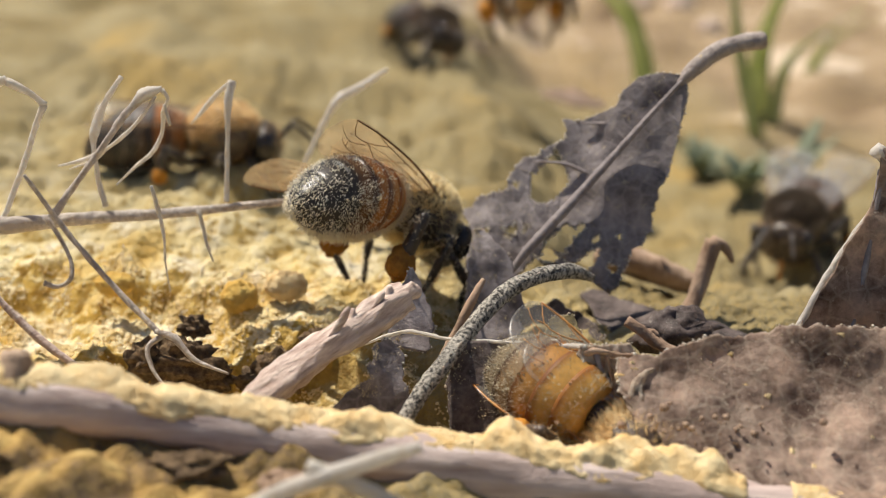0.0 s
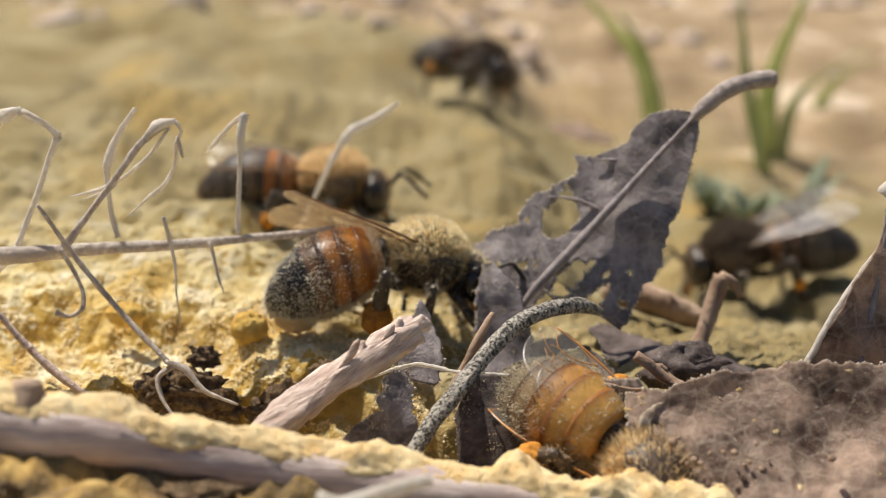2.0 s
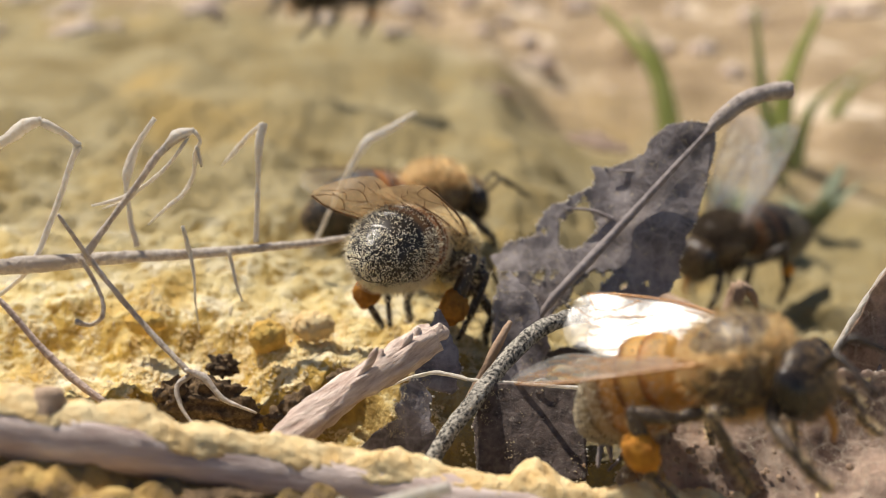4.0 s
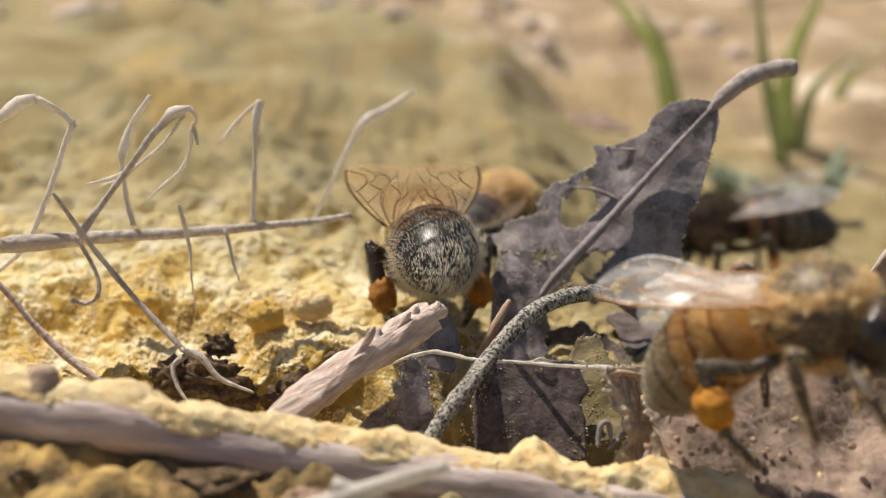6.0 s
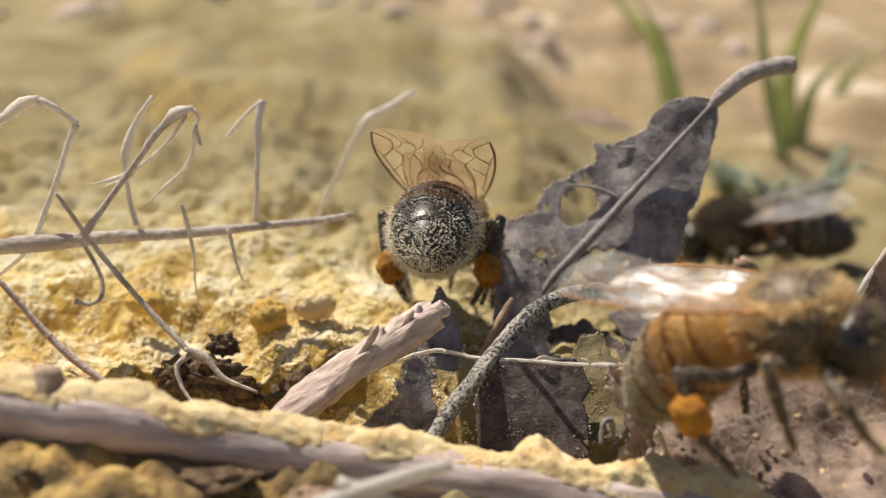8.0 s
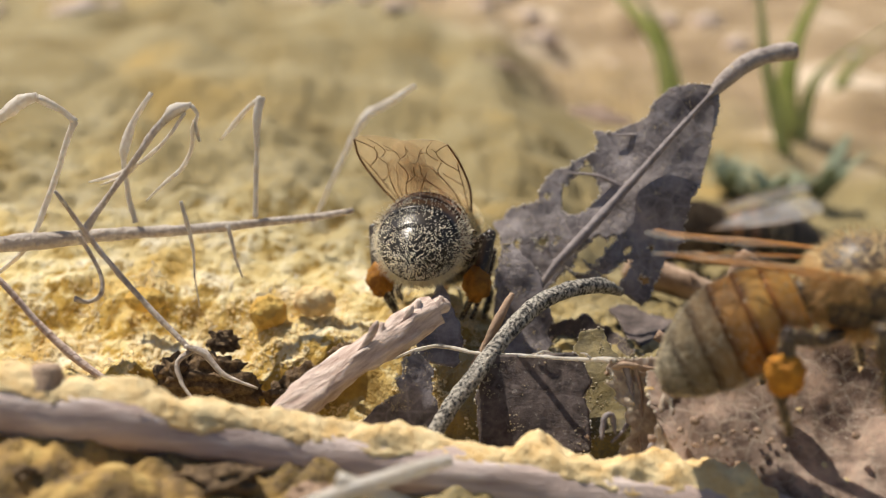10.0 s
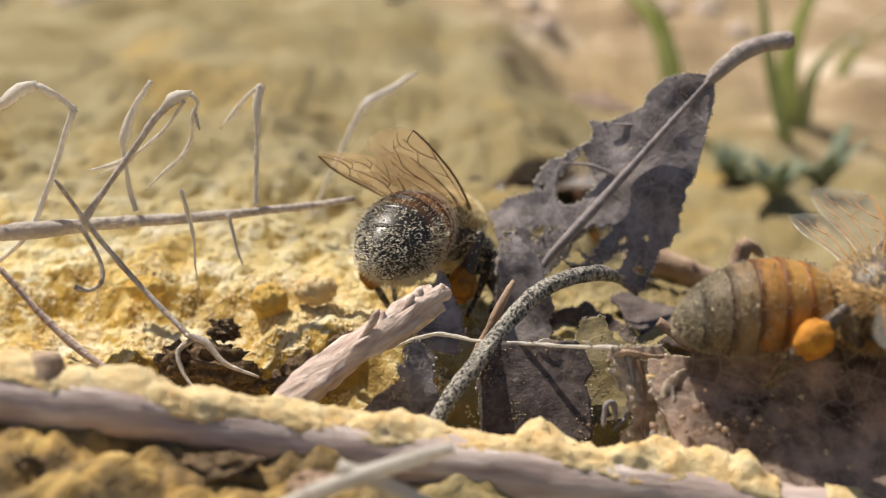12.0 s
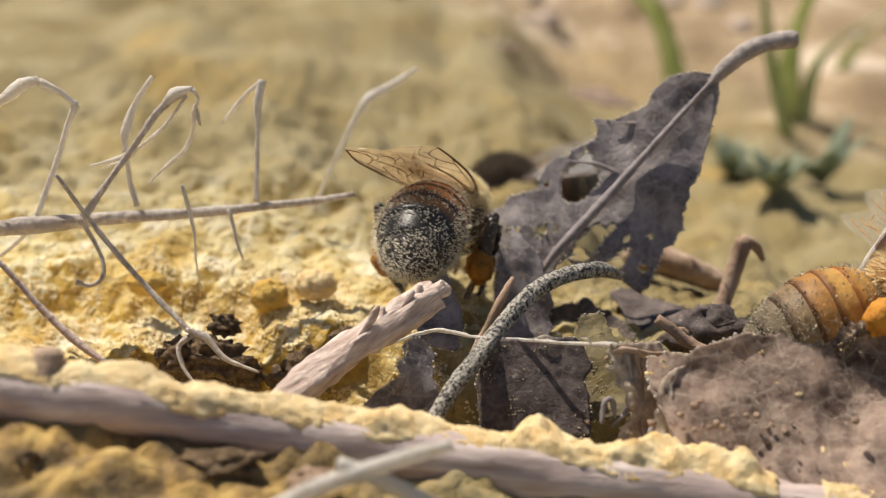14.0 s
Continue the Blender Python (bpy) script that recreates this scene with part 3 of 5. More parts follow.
for k, (a, b, c) in enumerate((((4.10, -7.00, 2.98), (4.46, -7.00, 3.20), (4.96, -7.00, 3.06)), ((6.40, -8.50, 3.47), (6.15, -8.50, 3.68), (5.91, -8.50, 3.73)))):
    twig_part("wisp", fibre, B5, [a, b, c], (0.044, 0.044, 0.0221), STRAW, sides=5, step=0.15, rough=0.3, seed=27 + k)

# ---- the broken pink stick ----
B6 = (-6.69, -9.50, 1.09)
stick = thing("broken_stick", B6, "peeled pinkish broken stick leaning on yellow ground", "stick")
twig_part("shaft", stick, B6, [(-8.99, -11.50, -0.32), (-6.32, -9.50, 1.49), (-4.48, -8.00, 2.51), (-2.56, -7.00, 3.55), (-1.10, -6.00, 4.20), (-0.22, -5.60, 4.58)],
          (0.62, 0.68, 0.72, 0.80, 0.82, 0.66), STICK, sides=22, step=0.14, rough=0.24, seed=31)
twig_part("splinter", stick, B6, [(-2.31, -7.20, 3.50), (-2.59, -7.20, 4.03), (-2.54, -7.10, 4.57)], (0.35, 0.24, 0.10), STICK, sides=8, step=0.15, rough=0.35, seed=32)
twig_part("splinter", stick, B6, [(-0.97, -6.10, 4.24), (-1.04, -6.00, 4.74), (-0.97, -6.00, 5.19)], (0.34, 0.26, 0.12), STICK, sides=8, step=0.15, rough=0.35, seed=33)
twig_part("splinter", stick, B6, [(-0.60, -5.80, 4.47), (-0.05, -5.60, 4.72), (0.33, -5.50, 4.62)], (0.45, 0.40, 0.20), STICK, sides=9, step=0.15, rough=0.35, seed=34)
twig_part("splinter", stick, B6, [(-0.47, -5.90, 4.43), (-0.05, -5.70, 5.10), (-0.10, -5.70, 5.21)], (0.34, 0.2, 0.10), STICK, sides=8, step=0.12, rough=0.35, seed=35)

for k, (a, b, c) in enumerate((((-5.39, -8.90, 2.34), (-3.99, -7.90, 3.21), (-2.83, -7.50, 4.02)), ((-4.68, -8.80, 2.13), (-3.26, -8.00, 2.99), (-1.93, -7.40, 3.71)), ((-3.49, -7.90, 3.53), (-2.89, -7.60, 4.40), (-2.72, -7.50, 4.81)), ((-1.70, -6.80, 4.34), (-1.38, -6.60, 4.84), (-1.20, -6.50, 5.12)))):
    twig_part("peeling_strip", stick, B6, [a, b, c], (0.10, 0.17, 0.05), STICK, sides=7, step=0.2, rough=0.4, seed=36 + k, squash=0.6)

# ---- the thick branch in front, crusted with pollen ----
B7 = (-4.09, -14.00, 1.56)
branch = thing("fallen_branch", B7, "mauve-grey fallen branch with a yellow pollen crust along its top", "branch")
LINE = [(-24.47, -17.00, 7.20), (-19.56, -16.00, 5.45), (-16.65, -15.50, 4.63), (-15.18, -15.20, 4.19), (-11.57, -14.80, 3.47), (-6.24, -14.40, 2.30), (-2.97, -14.20, 1.54), (1.47, -14.00, 0.66), (7.09, -14.00, -0.15), (12.72, -14.20, -0.95), (17.60, -14.50, -1.57), (25.03, -15.00, -2.81)]
THICK = (1.1, 1.1, 1.12, 1.2, 1.12, 1.12, 1.2, 1.25, 1.2, 1.15, 1.1, 1.05)
twig_part("bark", branch, B7, LINE, THICK, BRANCH, "", sides=22, step=0.3, rough=0.07, seed=41)
twig_part("knot", branch, B7, [(-14.98, -15.20, 4.33), (-14.95, -15.00, 5.17), (-14.89, -14.80, 5.97)], (1.0, 0.75, 0.45), CLOD, "dusty stub of a side twig", sides=12, step=0.2, rough=0.2, seed=42)


def crust_shape(line, thick, seed, start, stop, tall):
    """Pollen heaped along the top of a branch between two shares of its way."""
    c = curve_through(np.column_stack([np.asarray(line), thick]), 0.14)
    n = len(c)
    c = c[int(n * start):int(n * stop)]
    d = np.gradient(c[:, :3], axis=0)
    d /= np.linalg.norm(d, axis=1)[:, None]
    side = np.cross(d, (0, 0, 1))
    side /= np.linalg.norm(side, axis=1)[:, None]
    up = np.cross(side, d)
    run = np.arange(len(c)) * 0.14
    a = np.radians(np.linspace(-80, 84, 42))
    A, S = np.meshgrid(a, run)
    r = c[:, 3][:, None]
    lay = 0.22 + 0.65 * relief(S / 2.6, A * 0.8, seed) + 0.40 * relief(S / 1.1, A * 1.6, seed + 1) + 0.16 * relief(S / 0.45, A * 4, seed + 2)
    lay = lay * np.minimum(1, np.minimum(run, run[::-1])[:, None] / 1.2) * tall
    edge = np.radians(46) + 0.9 * relief(S / 3.2, S * 0, seed + 3) + 0.15 * relief(S / 0.5, S * 0, seed + 4)
    lay = (lay + 0.10) * (1 - smoothly(edge - 1.1, edge, A)) - 0.16 * smoothly(edge - 0.1, edge + 0.05, A) + 0.10 * relief(S * 3.5, A * 5, seed + 9)
    R = r * 1.0 + np.maximum(lay, -0.22)
    v = c[:, None, :3] + (R * np.sin(A))[..., None] * side[:, None, :] + (R * np.cos(A))[..., None] * up[:, None, :]
    return sheet_solid(v, np.ones((v.shape[0] - 1, v.shape[1] - 1), bool), -0.02)


REL = about(B7, LINE)
for seed, start, stop, tall in ((61, 0.02, 0.55, 0.95), (73, 0.545, 0.765, 1.7), (67, 0.80, 0.99, 0.55)):
    heap = crust_shape(REL, THICK, seed, start, stop, tall)
    part("pollen_crust", heap, CRUST, branch, "powdery yellow pollen crust")

B8 = (-1.65, -20.00, 3.80)
pale = thing("dry_stalk", B8, "pale blurred stalk lying before the branch", "stalk", "thin stalks")
twig_part("stem", pale, B8, [(-5.90, -21.00, 2.70), (-4.37, -20.50, 3.24), (-2.44, -20.00, 3.75), (-0.87, -19.50, 4.06), (0.36, -19.00, 4.16)], (0.30, 0.30, 0.32, 0.30, 0.2), STRAW, sides=10, step=0.3, rough=0.12, seed=43)
twig_part("stem", pale, B8, [(-3.61, -20.00, 3.97), (-2.44, -20.00, 3.47), (-1.07, -20.00, 2.73), (0.31, -20.50, 2.19)], (0.25, 0.30, 0.30, 0.3), STRAW, sides=10, step=0.3, rough=0.12, seed=44)

# ---- the tattered grey leaf on its stalk ----
B9 = (4.21, 3.00, 0.12)
leaf = thing("tattered_leaf", B9, "tattered grey dead leaf with holes and a curved stalk", "dead leaf")
edged("blade", blade(*about(B9, [(13.70, 6.00, 11.78), (3.49, 3.00, 0.12), (7.70, 6.50, 9.37)]),
     [(0, 0.15), (0.03, 0.9), (0.084, 1.65), (0.153, 1.87), (0.206, 1.55), (0.254, 2.0), (0.304, 2.66), (0.346, 3.35), (0.365, 2.8), (0.404, 2.65), (0.46, 3.0), (0.515, 3.6), (0.578, 3.65), (0.624, 3.15), (0.676, 3.55), (0.709, 4.05), (0.79, 4.3), (0.80, 3.65), (0.838, 2.85), (0.886, 2.4), (0.948, 1.7), (1, 0.9)],
     [(0, 0.3), (0.046, 0.95), (0.13, 1.6), (0.265, 2.63), (0.337, 3.05), (0.428, 3.55), (0.486, 3.8), (0.542, 3.65), (0.628, 4.2), (0.679, 4.4), (0.69, 2.3), (0.735, 2.2), (0.745, 0.3), (0.85, 0.25), (1, 0.2)],
     holes=[(8.35, 1.7, 1.2, 0.95), (7.3, 2.2, 0.45, 0.35), (10.4, -0.85, 1.2, 0.55), (9.3, -1.15, 0.5, 0.22), (10.5, -2.5, 1.3, 0.36), (9.6, -3.6, 0.22, 0.3), (8.1, -2.9, 0.18, 0.14), (11.5, 1.5, 0.4, 0.28), (12.6, 2.5, 0.5, 0.2),
            (12.3, -0.7, 0.8, 0.35), (6.9, 2.5, 0.16, 0.14), (9.5, 2.95, 0.16, 0.2), (10.9, 0.9, 0.25, 0.15), (13.6, 0.6, 0.5, 0.4), (9.0, -2.1, 0.3, 0.15)],
     rag=0.34, cell=0.09, thick=0.14, curl=0.03, wave=0.34, seed=51, even=0.85), GREYLEAF, leaf, rim=0.062)
twig_part("midrib", leaf, B9, [(13.60, 5.70, 11.68), (11.48, 4.80, 9.52), (9.25, 4.20, 7.04), (7.28, 3.60, 4.94), (5.73, 3.20, 3.27), (4.46, 2.80, 1.44)],
          (0.10, 0.15, 0.21, 0.26, 0.22, 0.1), MIDRIB, "pale raised midrib", sides=10, step=0.25, rough=0.1, seed=52)
twig_part("stalk", leaf, B9, [(13.48, 5.90, 11.46), (14.39, 6.20, 12.26), (15.42, 6.60, 12.95), (16.62, 7.00, 13.30), (17.94, 7.40, 13.40)],
          (0.26, 0.42, 0.47, 0.45, 0.48), STALK, "curved grey leaf stalk", sides=12, step=0.25, rough=0.1, seed=53)
for k, (a, b, c) in enumerate((((11.03, 5.30, 8.74), (10.20, 5.70, 9.37), (8.68, 6.20, 9.33)), ((9.35, 4.90, 6.83), (7.92, 5.20, 7.43), (6.23, 5.60, 7.47)), ((11.57, 5.30, 9.39), (12.37, 5.20, 7.58), (12.66, 5.20, 6.08)),
                               ((10.33, 5.10, 7.97), (10.83, 5.00, 6.14), (10.77, 5.00, 4.47)))):
    twig_part("side_vein", leaf, B9, [a, b, c], (0.12, 0.09, 0.04), MIDRIB, sides=6, step=0.3, rough=0.15, seed=54 + k)

# ---- litter at the foot of the leaf ----
def litter(name, label, base, a, b, c, left, right, mat, part_name="blade", **kw):
    t = thing(name, base, label, "dead leaf", "leaf litter")
    edged(part_name, blade(*about(base, [a, b, c]), left, right, **kw), mat, t, rim=0.05)
    return t


litter("leaf_scrap", "grey leaf scrap dusted with yellow pollen", (5.03, 2.00, -0.70), (3.28, 3.00, 4.69), (4.60, -1.00, -0.61), (7.30, 2.00, 2.36),
       [(0, 0.3), (0.2, 1.0), (0.5, 1.4), (0.8, 1.2), (1, 0.6)], [(0, 0.2), (0.3, 1.0), (0.7, 1.6), (1, 1.0)], GREYLEAF, rag=0.4, seed=71, wave=0.4, eaten=0.06, cell=0.14)
litter("leaf_scrap", "dark square leaf scrap lying on the ground", (3.87, -8.00, -0.73), (3.69, -6.90, 3.00), (3.89, -9.30, -0.70), (6.40, -8.10, 1.20),
       [(0, 2.2), (0.3, 2.9), (0.45, 2.5), (0.9, 2.6), (1, 2.5)], [(0, 1.6), (0.4, 2.3), (1, 2.2)], DARKLEAF, rag=0.16, seed=72, wave=0.14, cell=0.14)
litter("leaf_scrap", "jagged grey leaf scrap standing on edge", (-1.31, -9.00, 0.31), (-1.08, -7.50, 3.36), (-1.43, -9.00, 0.04), (0.15, -8.00, 1.98),
       [(0, 0.2), (0.3, 0.7), (0.6, 1.3), (1, 1.3)], [(0, 0.2), (0.3, 0.6), (0.5, 0.7), (0.75, 1.7), (1, 1.8)], GREYLEAF, rag=0.45, seed=73, wave=0.4, cell=0.1)
litter("leaf_scrap", "pointed grey leaf scrap beside a broken stick", (-0.10, -4.00, 1.86), (0.03, -1.50, 4.31), (-0.36, -4.50, 1.52), (1.47, -3.00, 2.57),
       [(0, 0.1), (0.3, 0.7), (0.7, 1.3), (1, 1.0)], [(0, 0.1), (0.4, 0.7), (1, 0.9)], GREYLEAF, rag=0.3, seed=74, wave=0.3, cell=0.12)

litter("leaf_scrap", "olive leaf scrap thickly dusted with pollen", (7.38, -8.50, -0.07), (6.81, -4.50, 3.19), (7.38, -8.50, -0.07), (8.42, -6.50, 1.57),
       [(0, 0.5), (0.4, 1.1), (1, 0.9)], [(0, 0.6), (0.5, 1.6), (1, 1.4)], OLIVELEAF, rag=0.3, seed=179, wave=0.4, cell=0.12)
litter("leaf_scrap", "brown crumpled leaf scrap on the ground", (11.46, 3.00, -0.50), (9.11, 5.50, 0.39), (13.20, 1.50, -0.18), (11.84, 6.00, 0.83),
       [(0, 0.4), (0.3, 1.0), (0.7, 1.1), (1, 0.3)], [(0, 0.4), (0.4, 1.6), (0.8, 1.5), (1, 0.4)], DARKLEAF, rag=0.4, seed=177, wave=0.6, cell=0.14, eaten=0.04)
litter("leaf_scrap", "dark curled leaf scrap under grey litter", (7.21, 1.00, -0.28), (5.12, 3.50, -0.08), (9.40, 0.50, -0.37), (7.72, 4.00, 1.59),
       [(0, 0.4), (0.4, 1.3), (1, 0.4)], [(0, 0.4), (0.4, 1.2), (1, 0.4)], DARKLEAF, rag=0.4, seed=178, wave=0.6, cell=0.14)
B10 = (-0.10, -10.00, 0.67)
felt = thing("curved_stem", B10, "dark curved stem mottled with whitish felt", "stem")
twig_part("stem", felt, B10, [(-0.92, -11.00, -0.01), (0.14, -9.50, 1.22), (1.37, -8.00, 2.38), (2.92, -5.50, 3.32), (4.26, -4.00, 4.09), (5.92, -2.50, 4.35), (7.54, -1.00, 4.01), (8.83, 1.50, 2.73)],
          (0.38, 0.38, 0.38, 0.40, 0.40, 0.38, 0.36, 0.22), FELTED, sides=14, step=0.16, rough=0.14, seed=76)
fluff = np.random.RandomState(21)
line = curve_through(about(B10, [(-0.92, -11.00, -0.01), (0.14, -9.50, 1.22), (1.37, -8.00, 2.38), (2.92, -5.50, 3.32), (4.26, -4.00, 4.09), (5.92, -2.50, 4.35), (7.54, -1.00, 4.01)]), 0.022)
turn = fluff.uniform(0, 2 * np.pi, len(line))
spots = line + 0.39 * np.stack([0.5 * np.cos(turn), np.sin(turn), 0.8 * np.cos(turn)], 1)
part("felt", scatter_clumps(spots, 0.05, 6), RIMGLOWFLECK, felt, "whitish felt flecks")
B11 = (1.72, -4.00, 1.58)
thorn = thing("dry_stalk", B11, "short brown stalk leaning beside a curved stem", "stalk", "thin stalks")
twig_part("stem", thorn, B11, [(1.31, -5.00, 1.17), (2.21, -4.50, 2.77), (2.85, -4.00, 3.95), (3.25, -3.50, 4.53)], (0.20, 0.22, 0.18, 0.12), CLOD, sides=9, step=0.2, rough=0.2, seed=77)

# ---- the brown curled leaf in front and the leaf that stands behind it ----
B12 = (14.28, -12.00, -0.00)
brown = thing("curled_leaf", B12, "large curled brown dead leaf with a torn frayed edge", "dead leaf")
sheet = blade(*about(B12, [(8.69, -9.40, 3.14), (26.51, -9.40, 3.14), (12.91, -12.30, -0.30)]),
     [(0, 1.4), (0.05, 3.6), (0.1, 5.4), (0.3, 6.4), (1, 7.4)], [(0, 0.1), (0.1, 0.35), (0.2, 0.95), (0.4, 1.4), (1, 1.75)],
     rag=0.3, seed=81, wave=0.42, curl=-0.045, cell=0.14, thick=0.2, crease=0.13)
edged("blade", sheet, BROWNLEAF, brown, rim=0.06)
for k, (p, r) in enumerate((([(6.96, -9.00, 2.96), (7.54, -9.00, 3.43), (8.74, -9.00, 3.22), (9.94, -9.00, 3.17)], (0.16, 0.30, 0.28, 0.2)),
                            ([(7.78, -9.00, 3.35), (8.08, -9.40, 2.10), (7.81, -10.00, 1.07), (7.13, -10.50, 0.53)], (0.25, 0.20, 0.16, 0.1)),
                            ([(8.27, -9.00, 3.22), (8.49, -9.60, 1.93), (8.35, -10.20, 0.64), (8.55, -10.80, -0.37)], (0.2, 0.14, 0.12, 0.1)),
                            ([(6.71, -10.60, 0.71), (6.82, -10.20, 1.43), (7.15, -10.00, 1.54), (7.31, -10.30, 0.82)], (0.16, 0.24, 0.22, 0.12)),
                            ([(9.39, -9.80, 2.28), (9.51, -10.20, 1.17), (9.85, -10.60, 0.32), (9.58, -11.00, -0.27)], (0.26, 0.24, 0.3, 0.2)),
                            ([(8.64, -11.00, -0.27), (8.81, -10.80, 0.55), (9.11, -10.60, 0.89)], (0.24, 0.28, 0.15)))):
    twig_part("frayed_strand", brown, B12, p, [0.5 * q for q in r], MIDRIB if k % 2 else CLOD, "", sides=9, step=0.12, rough=0.55, seed=83 + k)

twig_part("rolled_edge", brown, B12, [(10.20, -9.70, 2.96), (9.73, -9.90, 2.74), (9.39, -10.40, 2.30), (9.36, -10.90, 1.51), (9.12, -11.40, 0.20)],
          (0.12, 0.26, 0.32, 0.30, 0.22), PALELEAF, "cream rolled edge", sides=16, step=0.1, rough=0.6, seed=184)

litter("leaf_scrap", "frayed brown leaf remnant hanging in strands", (8.24, -10.50, -0.53), (8.07, -8.60, 3.52), (8.44, -10.80, -0.51), (9.61, -9.40, 1.57),
       [(0, 1.2), (0.3, 1.7), (0.7, 1.5), (1, 1.4)], [(0, 1.3), (0.15, 1.4), (0.3, 0.9), (0.6, 0.6), (1, 0.7)], PALELEAF, rag=0.6, seed=181, wave=0.5, cell=0.1, eaten=0.06, crease=0.4)
B21 = (16.15, -12.00, -0.13)
rootlet = thing("dry_stalk", B21, "brown stalk lying behind the crusted branch", "stalk", "thin stalks")
twig_part("stem", rootlet, B21, [(13.73, -12.60, -0.51), (15.80, -12.40, 0.00), (17.89, -12.20, 0.46), (20.68, -12.00, 0.77)], (0.16, 0.22, 0.24, 0.20), CLOD, sides=10, step=0.2, rough=0.3, seed=182)
clot = np.random.RandomState(12)
spots = [np.array((11.60, -12.20, 1.39)) - B12 + (clot.normal(0, 1.8), clot.normal(0, 0.25), clot.normal(0, 0.8)) for k in range(60)]
part("dust_clot", scatter_clumps(spots, 0.13, 5), CLOD, brown, "pale clots of dust on the leaf")
spots = sheet[0][clot.randint(0, len(sheet[0]) // 2, 220)]
part("pollen_clot", scatter_clumps(spots[relief(spots[:, 0] / 2.2, spots[:, 2] / 1.5, 4) > 0.02], 0.19, 7), CRUST, brown, "golden clots of pollen on the leaf")
B13 = (19.17, -4.00, 1.30)
upright = thing("standing_leaf", B13, "mauve dead leaf standing upright with a pale rim", "dead leaf")
part("blade", blade(*about(B13, [(21.52, -2.00, 10.39), (20.11, -5.00, -0.52), (18.43, -3.50, 5.00)]),
     [(0, 0.15), (0.2, 0.12), (0.42, 1.2), (0.6, 2.0), (0.77, 2.8), (1, 3.2)], [(0, 0.2), (0.3, 2.0), (0.7, 4), (1, 4)], rag=0.15, seed=91, wave=0.4, cell=0.16, thick=0.16), BROWNLEAF, upright)
twig_part("rim", upright, B13, [(17.39, -4.30, 0.58), (17.67, -4.10, 2.05), (18.63, -3.60, 3.94), (19.75, -3.20, 5.80), (20.72, -2.80, 7.21), (21.58, -2.50, 8.19)],
          (0.12, 0.18, 0.18, 0.2, 0.18, 0.2), STRAW, "pale rolled leaf rim", sides=8, step=0.25, rough=0.25, seed=92)
twig_part("stalk", upright, B13, [(21.55, -2.50, 8.03), (21.77, -2.20, 9.17), (21.54, -2.00, 9.92), (21.04, -2.00, 10.34)], (0.2, 0.24, 0.3, 0.36), STRAW, "short pale leaf stalk", sides=9, step=0.2, rough=0.3, seed=192)
twig_part("midrib", upright, B13, [(21.43, -2.20, 9.44), (20.85, -3.30, 5.75), (20.01, -4.60, 1.56)], (0.2, 0.16, 0.14), MIDRIB, "", sides=8, step=0.3, rough=0.1, seed=93)

B14 = (15.18, -0.00, -0.45)
dark = thing("curled_leaf", B14, "dark curled leaf arched over the ground", "dead leaf")
part("blade", blade(*about(B14, [(12.34, 1.00, 0.94), (17.98, -2.00, -0.17), (15.95, 3.00, 1.36)]),
     [(0, 0.6), (0.3, 2.0), (0.6, 2.2), (1, 0.9)], [(0, 0.6), (0.3, 1.6), (0.6, 1.9), (1, 0.8)], rag=0.3, seed=94, wave=0.5, curl=-0.2, cell=0.16, thick=0.16), DARKLEAF, dark)
B15 = (11.65, -7.00, 2.61)
nub = thing("dry_stalk", B15, "short brown speckled stalk", "stalk", "thin stalks")
twig_part("stem", nub, B15, [(9.44, -6.50, 3.79), (10.03, -6.80, 3.46), (10.76, -7.00, 2.93), (11.82, -7.50, 2.43)], (0.22, 0.26, 0.28, 0.24), CLOD, sides=10, step=0.18, rough=0.28, seed=96)
twig_part("side_shoot", nub, B15, [(10.16, -6.80, 3.33), (10.57, -6.80, 3.38), (10.80, -7.00, 3.14)], (0.16, 0.14, 0.1), CLOD, sides=7, step=0.18, rough=0.28, seed=97)
B16 = (13.89, 2.00, -0.70)
stub = thing("dry_stalk", B16, "upright buff stalk stub with a bent top", "stalk", "thin stalks")
twig_part("stem", stub, B16, [(13.59, 2.00, -1.33), (14.17, 3.00, 0.12), (14.91, 4.00, 1.90), (15.52, 4.50, 3.63)], (0.40, 0.42, 0.44, 0.50), CLOD, sides=10, step=0.25, rough=0.16, seed=98)
twig_part("bent_top", stub, B16, [(15.38, 4.40, 3.67), (16.07, 4.50, 3.27), (16.56, 4.60, 2.43)], (0.30, 0.26, 0.14), CLOD, sides=8, step=0.2, rough=0.2, seed=198)
B17 = (12.78, 8.00, 0.40)
brownstick = thing("dry_stalk", B17, "rough brown stalk lying on the ground", "stalk", "thin stalks")
twig_part("stem", brownstick, B17, [(10.10, 9.00, 1.28), (12.30, 9.00, 0.69), (14.11, 8.50, 0.14), (15.59, 8.00, -0.26)], (0.6, 0.78, 0.8, 0.6), CLOD, sides=12, step=0.3, rough=0.25, seed=99)
B18 = (12.51, -2.00, 1.01)
clump = thing("dirt_crumb", B18, "dark crumb of soil among dead leaves", "soil crumb", "soil crumbs")
part("lump", ball((0, 0, 0.3), (1.9, 1.2, 1.1), 14, 20, 0.5, 5, 2.2), DARKLEAF, clump)

# ---- crumbs, clods and pebbles ----
def crumb(at, radii, mat, seed, label):
    t = thing("dirt_crumb", at, label, "soil crumb", "soil crumbs")
    part("lump", ball((0, 0, -radii[2] * 0.3), radii, 30, 42, 0.5, seed, 2.4), mat, t)


